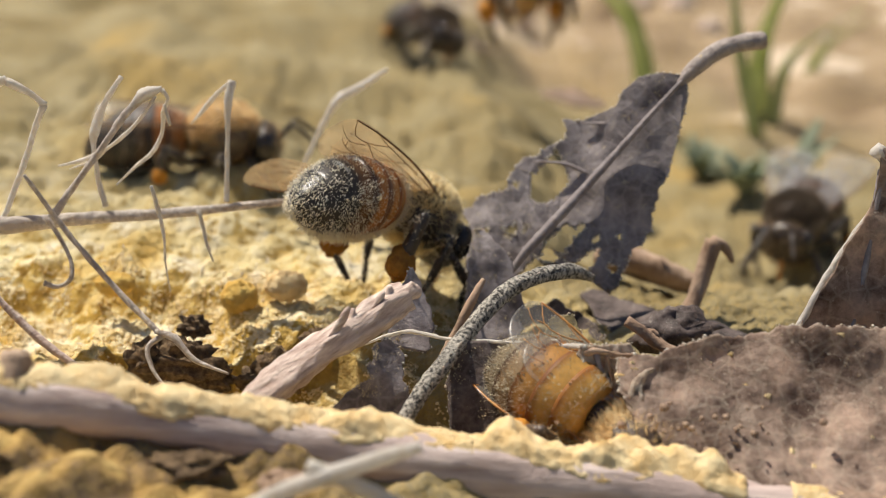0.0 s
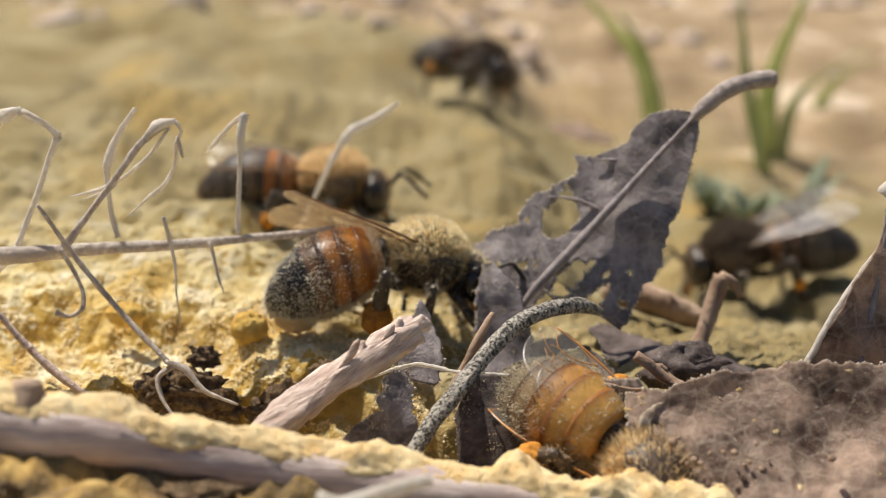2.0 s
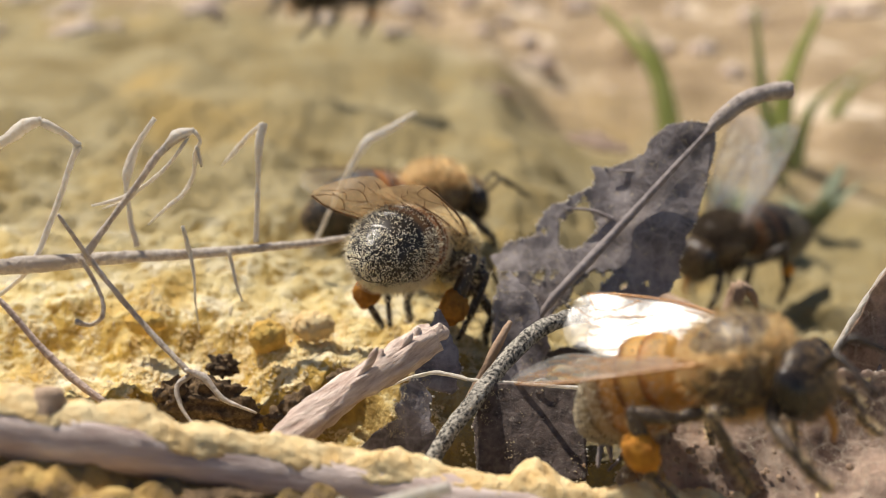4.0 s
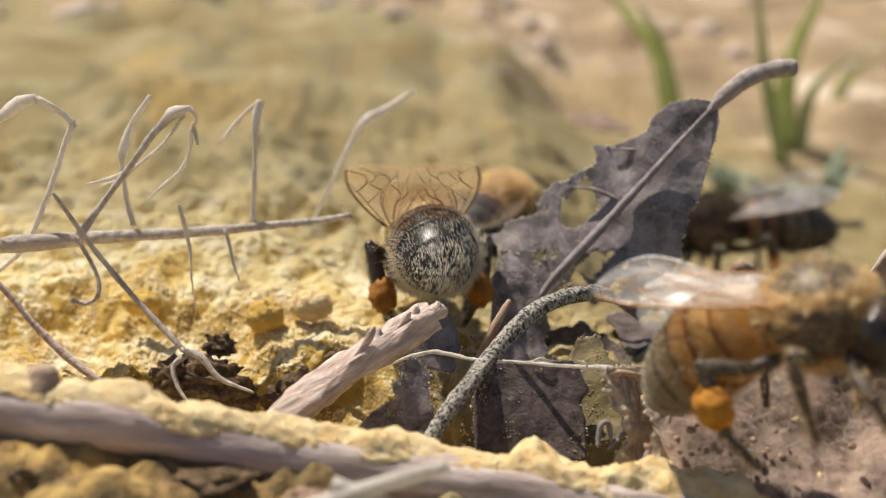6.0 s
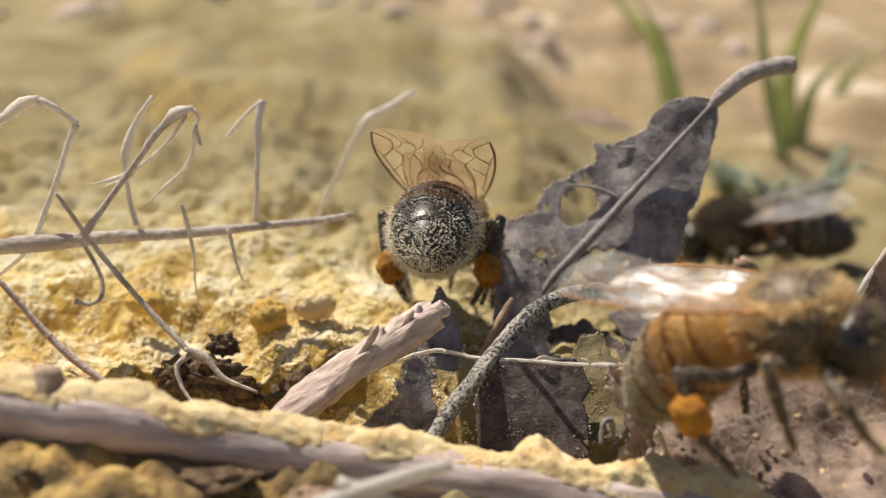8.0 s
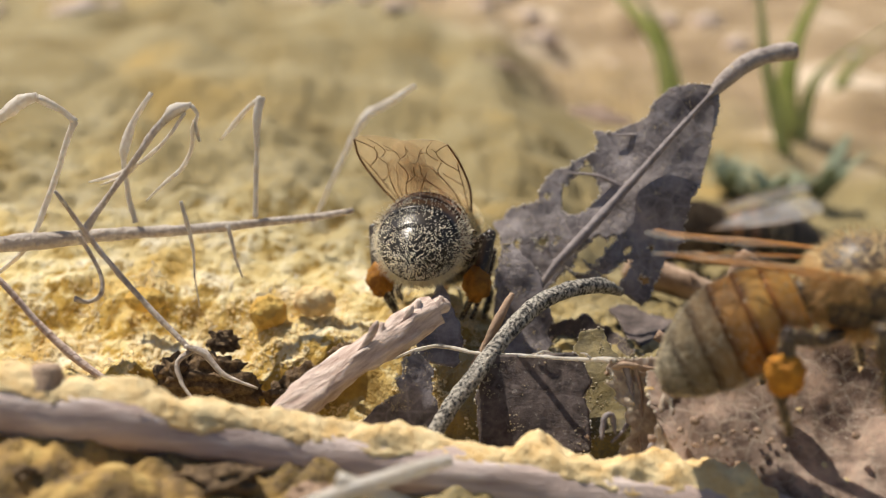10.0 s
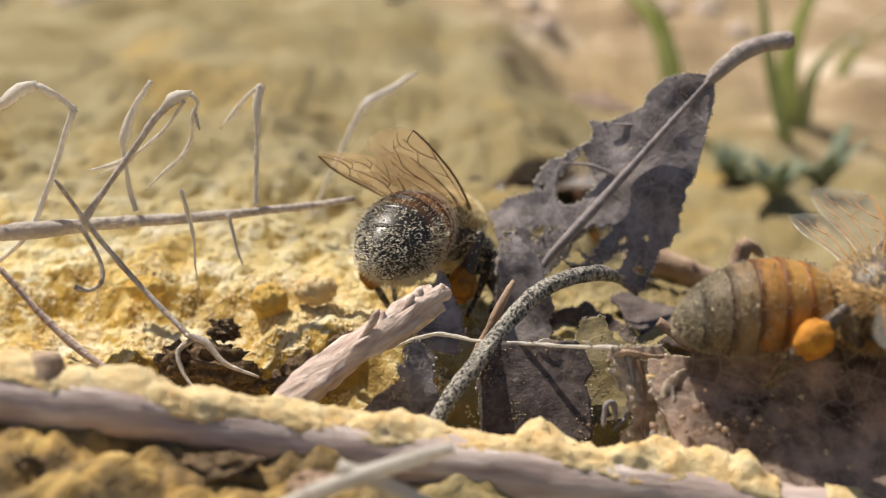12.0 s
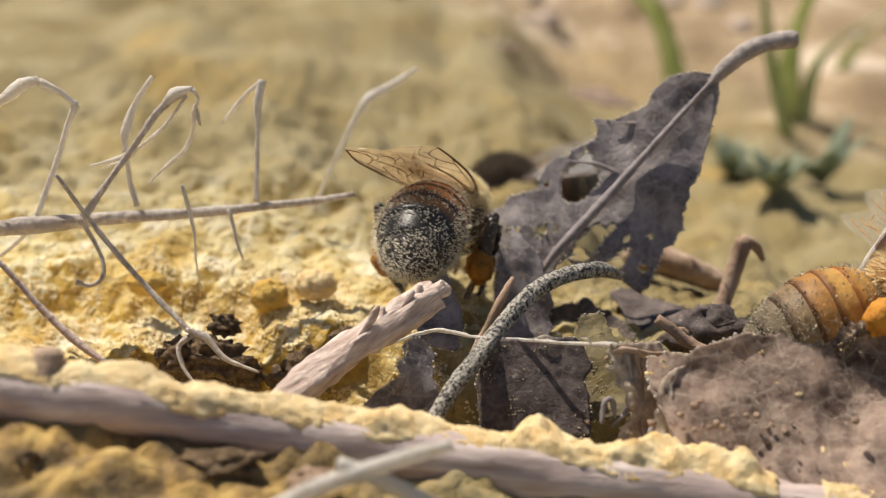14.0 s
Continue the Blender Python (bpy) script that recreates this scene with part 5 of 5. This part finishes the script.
def build_bee(label, tones, dusted, basket, wings, seed, hind_joints=HIND, dark=False, coat=None, film=None):
    bee = thing("honeybee", (0, 0, 0), label, "bee", "honeybees")
    part("thorax", ball((2.0, 0, 0.35), (2.05, 1.95, 1.85), 20, 28, 0.04, seed), BLACK if dusted else CHEST, bee, "dark thorax under tawny fuzz")
    abdomen = part("abdomen", ball((-0.1, 0, 0.1), (0.7, 0.8, 0.8), 10, 14), BLACK, bee, "banded abdomen narrowing to a point")
    shin = BLACK if dusted or dark else CHEST
    flaps, film = [], film or (WING if dusted else DULLWING if dark else CLEARWING)
    for k in range(6):
        front, rear = tones[k]
        split = X0 + (X1 - X0) * (k + (0.62 if dusted or dark else 0.76)) / 6
        mat = make_band("abdomen_ring_%s" % "abcdef"[k], front, rear, split, dusted * min(0.5, 0.12 * k), 0.0 if dusted or dark else 0.45, 0.36 if dusted else 0.55)
        part("abdomen_ring", ring_shape(k), mat, abdomen, "pollen-dusted dark abdomen ring" if dusted and k > 1 else "banded abdomen ring")
    p, d = ball_points((2.0, 0, 0.35), (2.02, 1.92, 1.82), 20000 if dusted else 16000, seed + 1, lambda d: fuzzy(d, not dusted and not dark))
    part("thorax_fuzz", hairs(p, d, 0.42 if dusted else 0.56, 0.014, seed + 2), coat or (TAWNY if dusted else GOLDFUZZ), bee, "dense tawny fuzz")
    if dusted:
        p, d = belly_points(24000, seed + 3, 0.0, 0.9, lambda s, a: ((np.sin(a) < 0.55) & (s > 0.46) & (s < 0.74 - 0.1 * (np.sin(a) > 0.2)) & (np.random.RandomState(6).rand(len(s)) < 0.28)) | ((np.sin(a) < -0.75) & (s < 0.7)) | (s < 0.07))
    else:
        p, d = belly_points(4000, seed + 3, 0.0, 0.98, lambda s, a: ((np.sin(a) < 0.72) & (s > 0.36) & (s < 0.60)) | ((np.sin(a) < -0.6) & (s < 0.66)) | (s < 0.12))
    part("abdomen_fuzz", hairs(p, d, 0.40 if dusted else 0.3, 0.009, seed + 4, (-0.15, 0, 0)), CREAM if dusted else GREYFUZZ, abdomen, "fine pale fringe of hair")
    if not dusted:
        p, d = belly_points(9000 if dark else 34000, seed + 9, 0.05, 0.99, lambda s, a: np.random.RandomState(5).rand(len(s)) < 0.10 + 1.3 * np.maximum(0, s - 0.45))
        part("abdomen_down", hairs(p, d, 0.15, 0.006, seed + 10, (-0.9, 0, 0)), coat or (BROWNFUZZ if dark else GREYFUZZ), abdomen, "short grey down")
    if dusted:
        p, d = belly_points(10000, seed + 5, 0.16, 1.0, lambda s, a: (np.random.RandomState(seed).rand(len(s)) < 0.04 + 0.96 * s ** 1.3) & (relief(a * 3.2, s * 11, 8) + 0.6 * relief(a * 9, s * 30, 9) > -0.04))
        part("pollen_dust", scatter_clumps(p, 0.027, seed + 6), DUSTING, abdomen, "pale pollen specks on the abdomen")
        p, d = belly_points(3400, seed + 11, 0.2, 1.0, lambda s, a: np.random.RandomState(seed + 1).rand(len(s)) < 0.2 + 0.8 * s)
        part("dusty_down", hairs(p, d, 0.20, 0.014, seed + 12, (-1.2, 0, 0)), CREAM, abdomen, "short cream down")
    part("head", ball((4.45, 0, -0.45), (0.95, 1.75, 1.45), 16, 22, 0.03, seed), BLACK, bee, "dark head")
    p, d = ball_points((4.45, 0, -0.45), (0.95, 1.5, 1.4), 1200, seed + 7)
    part("head_fuzz", hairs(p, d, 0.36, 0.016, seed + 8, (0, 0, 0.1)), TAWNY if dusted else BROWNFUZZ, bee)
    for side in (1, -1):
        part("compound_eye", ball((4.5, 1.35 * side, -0.30), (0.62, 0.48, 1.0), 12, 16), EYE, bee, "glossy black compound eye")
        part("antenna", tube([(5.3, 0.4 * side, 0.0), (6.2, 0.7 * side, 0.9), (6.7, 0.9 * side, 0.7), (7.9, 1.4 * side, -0.3)], (0.11, 0.10, 0.13, 0.11), sides=8, step=0.25, rough=0.05), BLACK, bee)
        leg_part(bee, side, [(3.4, 0.8, -0.9), (3.9, 1.9, -1.3), (4.9, 2.5, -2.2), (5.2, 2.2, -3.2), (5.8, 2.2, -3.7)], (0.26, 0.25, 0.2, 0.13), 0, seed + 20, shin)
        leg_part(bee, side, [(2.2, 1.0, -1.2), (2.1, 2.1, -0.6), (2.0, 2.8, -0.5), (2.2, 2.3, -2.8), (2.3, 1.9, -4.0)], (0.28, 0.27, 0.22, 0.13), 0, seed + 30, shin)
        hind = leg_part(bee, side, hind_joints, (0.27, 0.30, 0.34, 0.16), basket, seed + 40, shin, 0.85 if dusted else 0.6)
        spread, rise, twist = wings[0 if side > 0 else 1]
        flaps.append((wing_part(bee, 8.2, 3.8, wing_pose(side, spread, rise, twist, True), side > 0, True, film),
                      wing_part(bee, 6.2, 2.7, wing_pose(side, spread, rise, twist, False), side > 0, False, film)))
    part("proboscis", tube([(5.0, 0, -1.4), (5.2, 0, -2.2), (5.0, 0, -2.9)], (0.22, 0.16, 0.08), sides=8, step=0.2), AMBER, bee)
    return bee, abdomen, hind, flaps


DK, OR = (0.022, 0.017, 0.013), (0.62, 0.25, 0.04)
DUSTED = [(OR, (0.30, 0.10, 0.02)), (OR, (0.16, 0.06, 0.018)), ((0.52, 0.20, 0.035), (0.08, 0.035, 0.014)), ((0.16, 0.07, 0.02), DK), (DK, DK), (DK, DK)]
GO = (0.93, 0.54, 0.14)
BANDED = [(GO, (0.46, 0.19, 0.045)), (GO, (0.30, 0.12, 0.035)), ((0.74, 0.37, 0.09), (0.20, 0.08, 0.022)), ((0.48, 0.32, 0.16), (0.13, 0.075, 0.04)), ((0.38, 0.29, 0.17), (0.13, 0.09, 0.06)), ((0.34, 0.30, 0.22), (0.18, 0.15, 0.11))]
main_bee, main_abdomen, _, main_wings = build_bee("honeybee with a pollen-dusted black abdomen and orange pollen loads", DUSTED, 1.0, 1.16, ((15, 17, 4), (5, 17, 4)), 500)
near_bee, near_abdomen, near_leg, near_wings = build_bee("amber honeybee with pale bands crawling over a brown leaf", BANDED, 0.0, 1.15, ((12, 14, -24), (24, 10, -24)), 600, HIND_BACK)
BROWNISH = [((0.34, 0.13, 0.03), (0.10, 0.045, 0.02)), ((0.40, 0.15, 0.03), DK), ((0.09, 0.05, 0.025), DK), ((0.06, 0.045, 0.03), DK), ((0.06, 0.045, 0.03), DK), (DK, DK)]
walking_bee = build_bee("dark brown honeybee with an orange band crawling over pollen ground", BROWNISH, 0.0, 0.7, ((10, 8, -20), (14, 8, -20)), 700, HIND_BACK, True)[0]
DUSKY = [((0.20, 0.08, 0.025), DK), ((0.12, 0.06, 0.03), DK), ((0.07, 0.05, 0.03), DK), ((0.05, 0.04, 0.03), DK), ((0.05, 0.04, 0.03), DK), (DK, DK)]
resting_bee, _, _, resting_wings = build_bee("dark honeybee foraging behind a tattered leaf", DUSKY, 0.0, 0.6, ((30, 26, 10), (30, 26, 10)), 710, HIND_BACK, True, UMBERFUZZ, GLINTWING)
far_bee = tagged(copy_thing(resting_bee, pose(0, 0, 0)), "dark honeybee on far sandy ground")
flying_bee = tagged(copy_thing(near_bee, pose(0, 0, 0)), "brown honeybee flying off over the ground")



# ---- what moves ----
def bee_pose(x, y, z, heading, down, roll, about_x=0.0):
    """A bee with the point about_x of its long axis at x, y, z (mm)."""
    return pose(x * MM, y * MM, z * MM, 0, 0, heading) @ pose(0, 0, 0, 0, down, 0) @ pose(0, 0, 0, roll, 0, 0) @ pose(-about_x * MM, 0, 0)


def bee_walk(bee, rows):
    walk(bee, [(r[0], bee_pose(*r[1:])) for r in rows])


def bending_walk(bee, abdomen, rows):
    """Rows: seconds, the middle of the abdomen (mm), heading, the abdomen's tilt, the roll, and the tilt of the fore body."""
    body, tail = [], []
    for t, x, y, z, heading, down, roll, fore in rows:
        waist = bee_pose(x, y, z, heading, down, roll, -3.5).translation / MM
        body.append((t, bee_pose(*waist, heading, fore, roll)))
        tail.append((t, pose(0, 0, 0, 0, down - fore, 0)))
    walk(bee, body)
    walk(abdomen, tail)


def wing_walk(wings, rows, twist):
    """Rows: seconds, then the spread and rise of the left wings and of the right ones."""
    for (fore, hind), side, at in ((wings[0], 1, 1), (wings[1], -1, 3)):
        for flap, front in ((fore, True), (hind, False)):
            walk(flap, [(r[0], wing_pose(side, r[at], r[at + 1], r[(5 if side > 0 else 6) if len(r) > 6 else 5] if len(r) > 5 else twist, front)) for r in rows])


def motions():
    bending_walk(main_bee, main_abdomen, [
        (0.00, -3.39, 0.74, 7.16, 45, 20, 0, 32),
        (0.20, -3.80, 0.80, 6.68, 44, 20, 0, 32),
        (0.40, -4.17, 0.86, 6.69, 43, 20, 0, 32),
        (0.60, -4.27, 0.92, 6.77, 42, 20, 0, 32),
        (0.80, -3.96, 0.80, 7.11, 44, 20, 0, 32),
        (1.00, -3.93, 0.78, 7.15, 44, 19, 0, 25.5),
        (1.20, -4.47, 1.37, 5.99, 34, 16, 0, 24),
        (1.50, -4.47, 1.62, 5.45, 30, 14, 0, 23),
        (1.80, -4.60, 2.00, 5.20, 24, 4, 0, 18),
        (2.00, -5.13, 2.90, 4.00, 13, -14, 0, 14),
        (2.20, -4.30, 2.01, 4.20, 24, -10, 0, 14),
        (2.40, -3.68, 0.85, 4.52, 40, 2, 0, 17),
        (2.60, -3.34, 0.55, 4.92, 45, 6, 0, 19),
        (2.80, -3.40, 0.37, 6.55, 52, 20, 0, 26),
        (3.10, -2.91, 0.23, 7.23, 55, 20, 0, 26),
        (5.30, -1.14, -0.65, 6.78, 83, 17, 0, 33.4),
        (5.50, -0.73, -0.68, 6.86, 87, 17, 0, 33.4),
        (5.70, 0.63, -0.73, 5.84, 102, 9, 14, 28.9),
        (5.90, 0.17, -0.77, 5.41, 101, 7, 12, 27.9),
        (6.10, -0.55, -0.73, 6.46, 91, 15, -14, 32.2),
        (6.30, -1.01, -0.87, 5.33, 87, 5, -5, 26.8),
        (6.50, -1.36, -0.62, 4.24, 85, -19, 0, 13.5),
        (6.70, -1.24, -0.71, 4.45, 84, -15, 0, 15.8),
        (6.90, -1.66, -0.77, 5.27, 77, -3, 0, 22.4),
        (7.10, -0.91, -0.80, 5.27, 83, -9, 0, 19.1),
        (7.50, -0.72, -0.77, 4.93, 87, -13, 0, 16.9),
        (7.70, -0.50, -0.87, 6.16, 87, -5, 0, 21.2),
        (7.90, -0.62, -0.82, 7.07, 85, 9, 0, 28.9),
        (8.10, -0.08, -0.82, 6.71, 81, 5, 0, 26.8),
        (8.20, -0.23, -0.82, 4.91, 85, -9, 0, 19.1),
        (10.30, -0.95, -0.70, 6.39, 80, 13, 0, 31.1),
        (10.50, -0.95, -0.82, 5.76, 80, -1, 0, 23.4),
        (10.80, -1.26, -0.79, 5.73, 78, 2, 0, 25.1),
        (11.00, -1.32, -0.64, 6.03, 74, 10, 0, 29.5),
        (11.30, -1.40, -0.53, 5.82, 70, 10, 0, 29.5),
        (11.50, -2.00, -0.15, 5.75, 60, 10, 0, 29.5),
        (11.80, -2.09, -0.29, 5.49, 62, 7, 0, 27.9),
        (12.00, -1.96, -0.44, 5.63, 67, 10, 0, 29.5),
        (12.30, -0.83, -0.79, 5.97, 80, 7, 0, 27.9),
        (12.50, -1.04, -0.75, 6.03, 79, 9, 0, 28.9),
        (12.80, -0.47, -0.77, 6.26, 80, 9, 0, 28.9),
        (13.00, -0.65, -0.53, 6.88, 78, 19, 0, 34.5),
        (13.30, -0.40, -0.84, 5.79, 81, -1, 0, 23.4),
        (13.50, -0.82, -0.82, 5.47, 80, -1, 0, 23.4),
        (13.80, -0.58, -0.82, 5.45, 80, -3, 0, 22.4),
        (14.00, -1.00, -0.75, 5.77, 76, 0, 0, 24),
    ])
    bending_walk(near_bee, near_abdomen, [
        (0.00, 5.03, -8.60, 1.50, -30, 12, 22, 46),
        (0.50, 5.12, -8.60, 1.52, -30, 14, 24, 46),
        (1.00, 5.25, -8.60, 2.00, -32, 14, 24, 46),
        (1.50, 5.00, -8.60, 2.05, -32, 14, 24, 46),
        (2.00, 5.29, -8.60, 2.06, -32, 12, 22, 44),
        (2.30, 4.92, -8.80, 2.19, -34, 4, 20, 16),
        (2.60, 5.00, -9.40, 2.65, -40, -12, 22, -2),
        (2.90, 5.55, -10.30, 3.35, -43, -22, 22, -14),
        (3.20, 5.90, -10.60, 3.80, -42, -25, 18, -17),
        (4.20, 8.20, -12.20, 5.00, -40, -33, 6, -15),
        (5.30, 10.03, -13.00, 5.80, -38, -39, 0, -12),
        (5.70, 9.81, -13.00, 5.57, -38, -39, 0, -12),
        (6.10, 10.34, -13.00, 6.07, -38, -39, 0, -12),
        (6.50, 9.18, -13.00, 5.59, -38, -39, 0, -12),
        (7.00, 9.22, -13.00, 5.50, -38, -39, 0, -12),
        (7.50, 9.32, -13.00, 5.68, -38, -39, 0, -12),
        (8.20, 9.45, -13.00, 5.54, -38, -39, 0, -12),
        (9.20, 10.40, -13.00, 6.00, -20, -32, 0, -10),
        (10.30, 11.40, -13.00, 6.51, 0, -26, 0, -8),
        (10.50, 11.60, -13.00, 6.19, 0, -26, 0, -8),
        (11.00, 11.30, -13.00, 6.42, 0, -24, 0, -8),
        (11.50, 11.74, -13.00, 6.85, 2, -18, 0, -6),
        (12.00, 12.66, -9.50, 5.64, 0, 0, 0, 0),
        (12.50, 14.80, -7.00, 4.50, -4, 4, 0, 4),
        (13.00, 15.30, -7.00, 4.10, 0, 0, 0, 4),
        (13.50, 15.50, -7.00, 3.95, 6, -8, 0, 0),
        (14.00, 15.75, -7.00, 3.70, 10, -18, 0, -4),
    ])
    wing_walk(main_wings, [
        (0.0, 46, -20, 0, 15, 23, -34), (0.7, 37, -19, 4, 19, 24, -20), (1.3, 34, -18, -4, 13, 25, -16), (2.0, 30, -15, -6, 13, 34, -22), (2.4, 38, -10, -8, 13, 34, -16), (2.8, 46, -6, 1, 16, 30, -10),
        (3.1, 36, -8, 2, 14, 36, -9), (5.4, 18, 8, 14, 8, 6, -1), (6.1, 24, 12, 6, 10, 4, 12), (6.5, 15, -1, 3, 2, 16, 2), (7.0, 14, 19, 9, 11, 2, 7), (7.5, 10, 9, 7, 5, 6, 9), (7.9, 15, 14, 12, 11, 0, 0),
        (8.2, 13, 14, 12, 12, 10, 8), (10.4, 18, 16, 1, 16, 3, 8), (10.8, 19, 15, 1, 18, 3, 2), (11.5, 32, 0, -12, 19, 8, -16), (12.0, 24, 7, -5, 21, 8, -7), (12.5, 21, 12, -1, 19, 2, -1), (13.0, 15, 12, 2, 15, 0, 6),
        (13.5, 15, 10, 3, 11, 7, 7), (14.0, 18, 8, 0, 11, 4, 0)], 4)
    wing_walk(near_wings, [
        (0.0, 6, -12, 8, -30, 6, -20), (2.0, 6, -12, 8, -30, 6, -20), (2.5, 2, 2, 26, 4, -22, -12), (2.9, 2, 14, 28, 4, -18, -12), (3.2, 2, 16, 28, 4, -18, -12), (5.3, 10, 8, 26, 10, -26, 20), (6.0, 4, 2, 16, 4, -26, 20), (7.0, 10, 7, 27, 9, -27, 22), (8.2, 10, 7, 27, 10, -27, 23),
        (10.3, 12, 15, 2, 17, 18, -18), (11.5, 45, 20, 62, 14, 20, -18), (12.3, 128, 6, 124, 4, 4, 0), (13.4, 128, 6, 124, 4, 4, 0), (14.0, 128, 4, 122, 4, 6, 0)], -14)
    # it draws up a laden hind leg over the leaf's edge
    walk(near_leg, [(t, pose(0.9 * MM, -1.0 * MM, -1.2 * MM, 0, a, 0)) for t, a in ((0.0, 0), (3.0, 0), (5.0, -26), (8.0, -26), (10.5, 0), (11.4, 10), (11.9, 28), (12.5, 36), (13.2, 38), (14.0, 46))])
    bee_walk(walking_bee, [
        (0.00, -13.56, 20.00, 4.66, 2, 0, 0),
        (0.40, -10.89, 20.00, 4.92, 2, 0, 0),
        (0.80, -11.61, 20.00, 4.45, -2, 2, 0),
        (1.20, -9.71, 20.00, 5.30, -5, 2, 0),
        (1.60, -7.68, 20.00, 4.76, -6, 2, 0),
        (2.00, -7.49, 20.00, 3.88, -4, 0, 0),
        (2.40, -6.63, 20.00, 3.51, -5, 2, 0),
        (2.80, -6.09, 20.00, 3.06, 0, 0, 0),
        (3.20, -5.14, 20.00, 3.58, 4, 0, 0),
        (4.20, -1.51, 19.00, 3.75, 30, 0, 0),
        (5.30, 1.30, 19.00, 2.35, 66, 0, 0),
        (5.70, 2.51, 19.00, 2.12, 68, 0, 0),
        (6.10, 3.26, 19.00, 1.39, 68, 0, 0),
        (6.50, 3.28, 18.00, 2.10, 60, 0, 0),
        (6.70, 3.34, 18.00, 2.07, 50, 0, 0),
        (6.90, 2.22, 14.00, 5.21, 8, -6, 0),
        (7.00, 3.86, 12.00, 9.03, 2, -12, 0),
        (7.10, 6.93, 12.00, 13.90, 2, -16, 0),
        (7.30, 17.84, 14.00, 30.03, 0, -10, 0),
        (8.20, 81.84, 40.00, 33.42, -10, 0, 0),
        (10.00, 145.37, 60.00, -7.44, -40, 0, 0),
        (14.00, 145.40, 60.00, -8.97, -42, 0, 0),
    ])
    bee_walk(resting_bee, [
        (0.00, 26.20, 26.00, -2.32, -118, 0, 0),
        (0.50, 25.45, 26.00, -1.91, -115, 0, 0),
        (1.00, 25.89, 26.00, -2.65, -110, 0, 0),
        (1.50, 26.17, 26.00, -2.20, -140, 4, 0),
        (2.00, 22.98, 26.00, -2.19, -178, 8, 0),
        (2.50, 20.43, 26.00, -1.74, -150, 0, 0),
        (3.00, 20.25, 26.00, -0.43, -112, 0, 0),
        (3.20, 20.23, 26.00, -0.72, -115, 0, 0),
        (5.50, 20.52, 26.00, -0.95, -190, 4, 0),
        (6.00, 20.16, 26.00, -1.27, -178, 4, 0),
        (6.50, 20.85, 26.00, -1.10, -170, 4, 0),
        (7.00, 21.62, 26.00, -1.31, -176, 2, 0),
        (7.50, 21.15, 26.00, -1.27, -186, 4, 0),
        (8.20, 21.24, 26.00, -2.05, -182, 4, 0),
        (10.50, 17.04, 26.00, -2.64, -186, 2, 0),
        (12.00, 8.46, 25.00, -0.47, -190, 0, 0),
        (12.50, 7.12, 25.00, -0.34, -186, 0, 0),
        (13.00, 6.55, 25.00, -0.30, -186, 0, 0),
        (14.00, 6.01, 25.00, -0.13, -174, 0, 0),
    ])
    # its raised wings show the pale film that stands in for sun glint for a while
    wing_walk(resting_wings, [(0.0, 20, 14, 20, 14), (2.4, 20, 14, 20, 14), (2.8, 24, 58, 24, 58), (3.3, 24, 60, 24, 60), (5.3, 24, 44, 24, 44), (5.8, 20, 12, 20, 12), (14.0, 20, 12, 20, 12)], 10)
    bee_walk(far_bee, [
        (0.00, 1.08, 66.00, 2.63, -60, 0, -25),
        (0.40, 1.46, 66.00, 2.62, -60, 0, -25),
        (0.80, 7.11, 60.00, 1.96, -50, 0, -25),
        (1.20, 4.89, 62.00, 2.48, -50, 0, -25),
        (1.60, 4.03, 62.00, 3.16, -45, 0, -25),
        (2.00, 4.00, 62.00, 3.37, -45, 0, -25),
        (2.80, 2.59, 62.00, 3.95, -40, 0, -25),
        (3.20, 1.64, 62.00, 4.00, -40, 0, -25),
        (3.80, -6.66, 60.00, 7.85, -120, 0, -25),
        (4.60, -22.97, 60.00, 23.42, -150, 0, 0),
        (5.30, -70.01, 60.00, 26.96, -170, 0, 0),
        (8.00, -120.59, 50.00, -0.26, -170, 0, 0),
        (14.00, -121.35, 50.00, -1.55, -170, 0, 0),
    ])
    bee_walk(flying_bee, [
        (0.00, 8.59, 46.00, 9.85, -80, -20, 0),
        (0.15, 8.49, 46.00, 11.55, -80, -20, 0),
        (0.40, 10.17, 46.00, 21.90, -60, -20, 0),
        (1.00, 27.86, 60.00, 59.40, -20, 0, 0),
        (3.00, 220.30, 90.00, 32.58, 0, 0, 0),
        (14.00, 238.33, 90.00, -17.76, 0, 0, 0),
    ])
    # the tattered leaf is nudged by the bees
    walk(leaf, [(t, pose((B9[0] + x) * MM, (B9[1] + y) * MM, (B9[2] + z) * MM)) for t, x, y, z in (
        (0.0, -0.11, 0.00, 0.04),
        (0.5, -0.22, 0.00, 0.12),
        (1.0, -0.22, 0.00, 0.09),
        (1.5, -0.23, 0.00, 0.07),
        (2.0, -0.02, -0.00, -0.01),
        (2.5, 0.16, 0.00, -0.15),
        (3.0, 0.03, -0.00, -0.16),
        (5.5, -0.02, 0.00, -0.06),
        (6.0, 0.06, 0.00, -0.15),
        (6.5, 0.03, -0.00, -0.16),
        (7.0, 0.16, 0.00, -0.02),
        (7.5, -0.08, 0.00, -0.19),
        (8.0, -0.03, 0.00, -0.15),
        (10.5, 0.03, 0.00, 0.23),
        (11.0, -0.10, 0.00, 0.08),
        (11.5, -0.12, 0.00, -0.05),
        (12.0, -0.27, -0.00, 0.07),
        (12.5, 0.05, 0.00, 0.00),
        (13.0, 0.56, 0.00, -0.31),
        (13.5, 0.32, 0.00, 0.00),
        (14.0, -0.05, -0.00, -0.02),
    )])


motions()
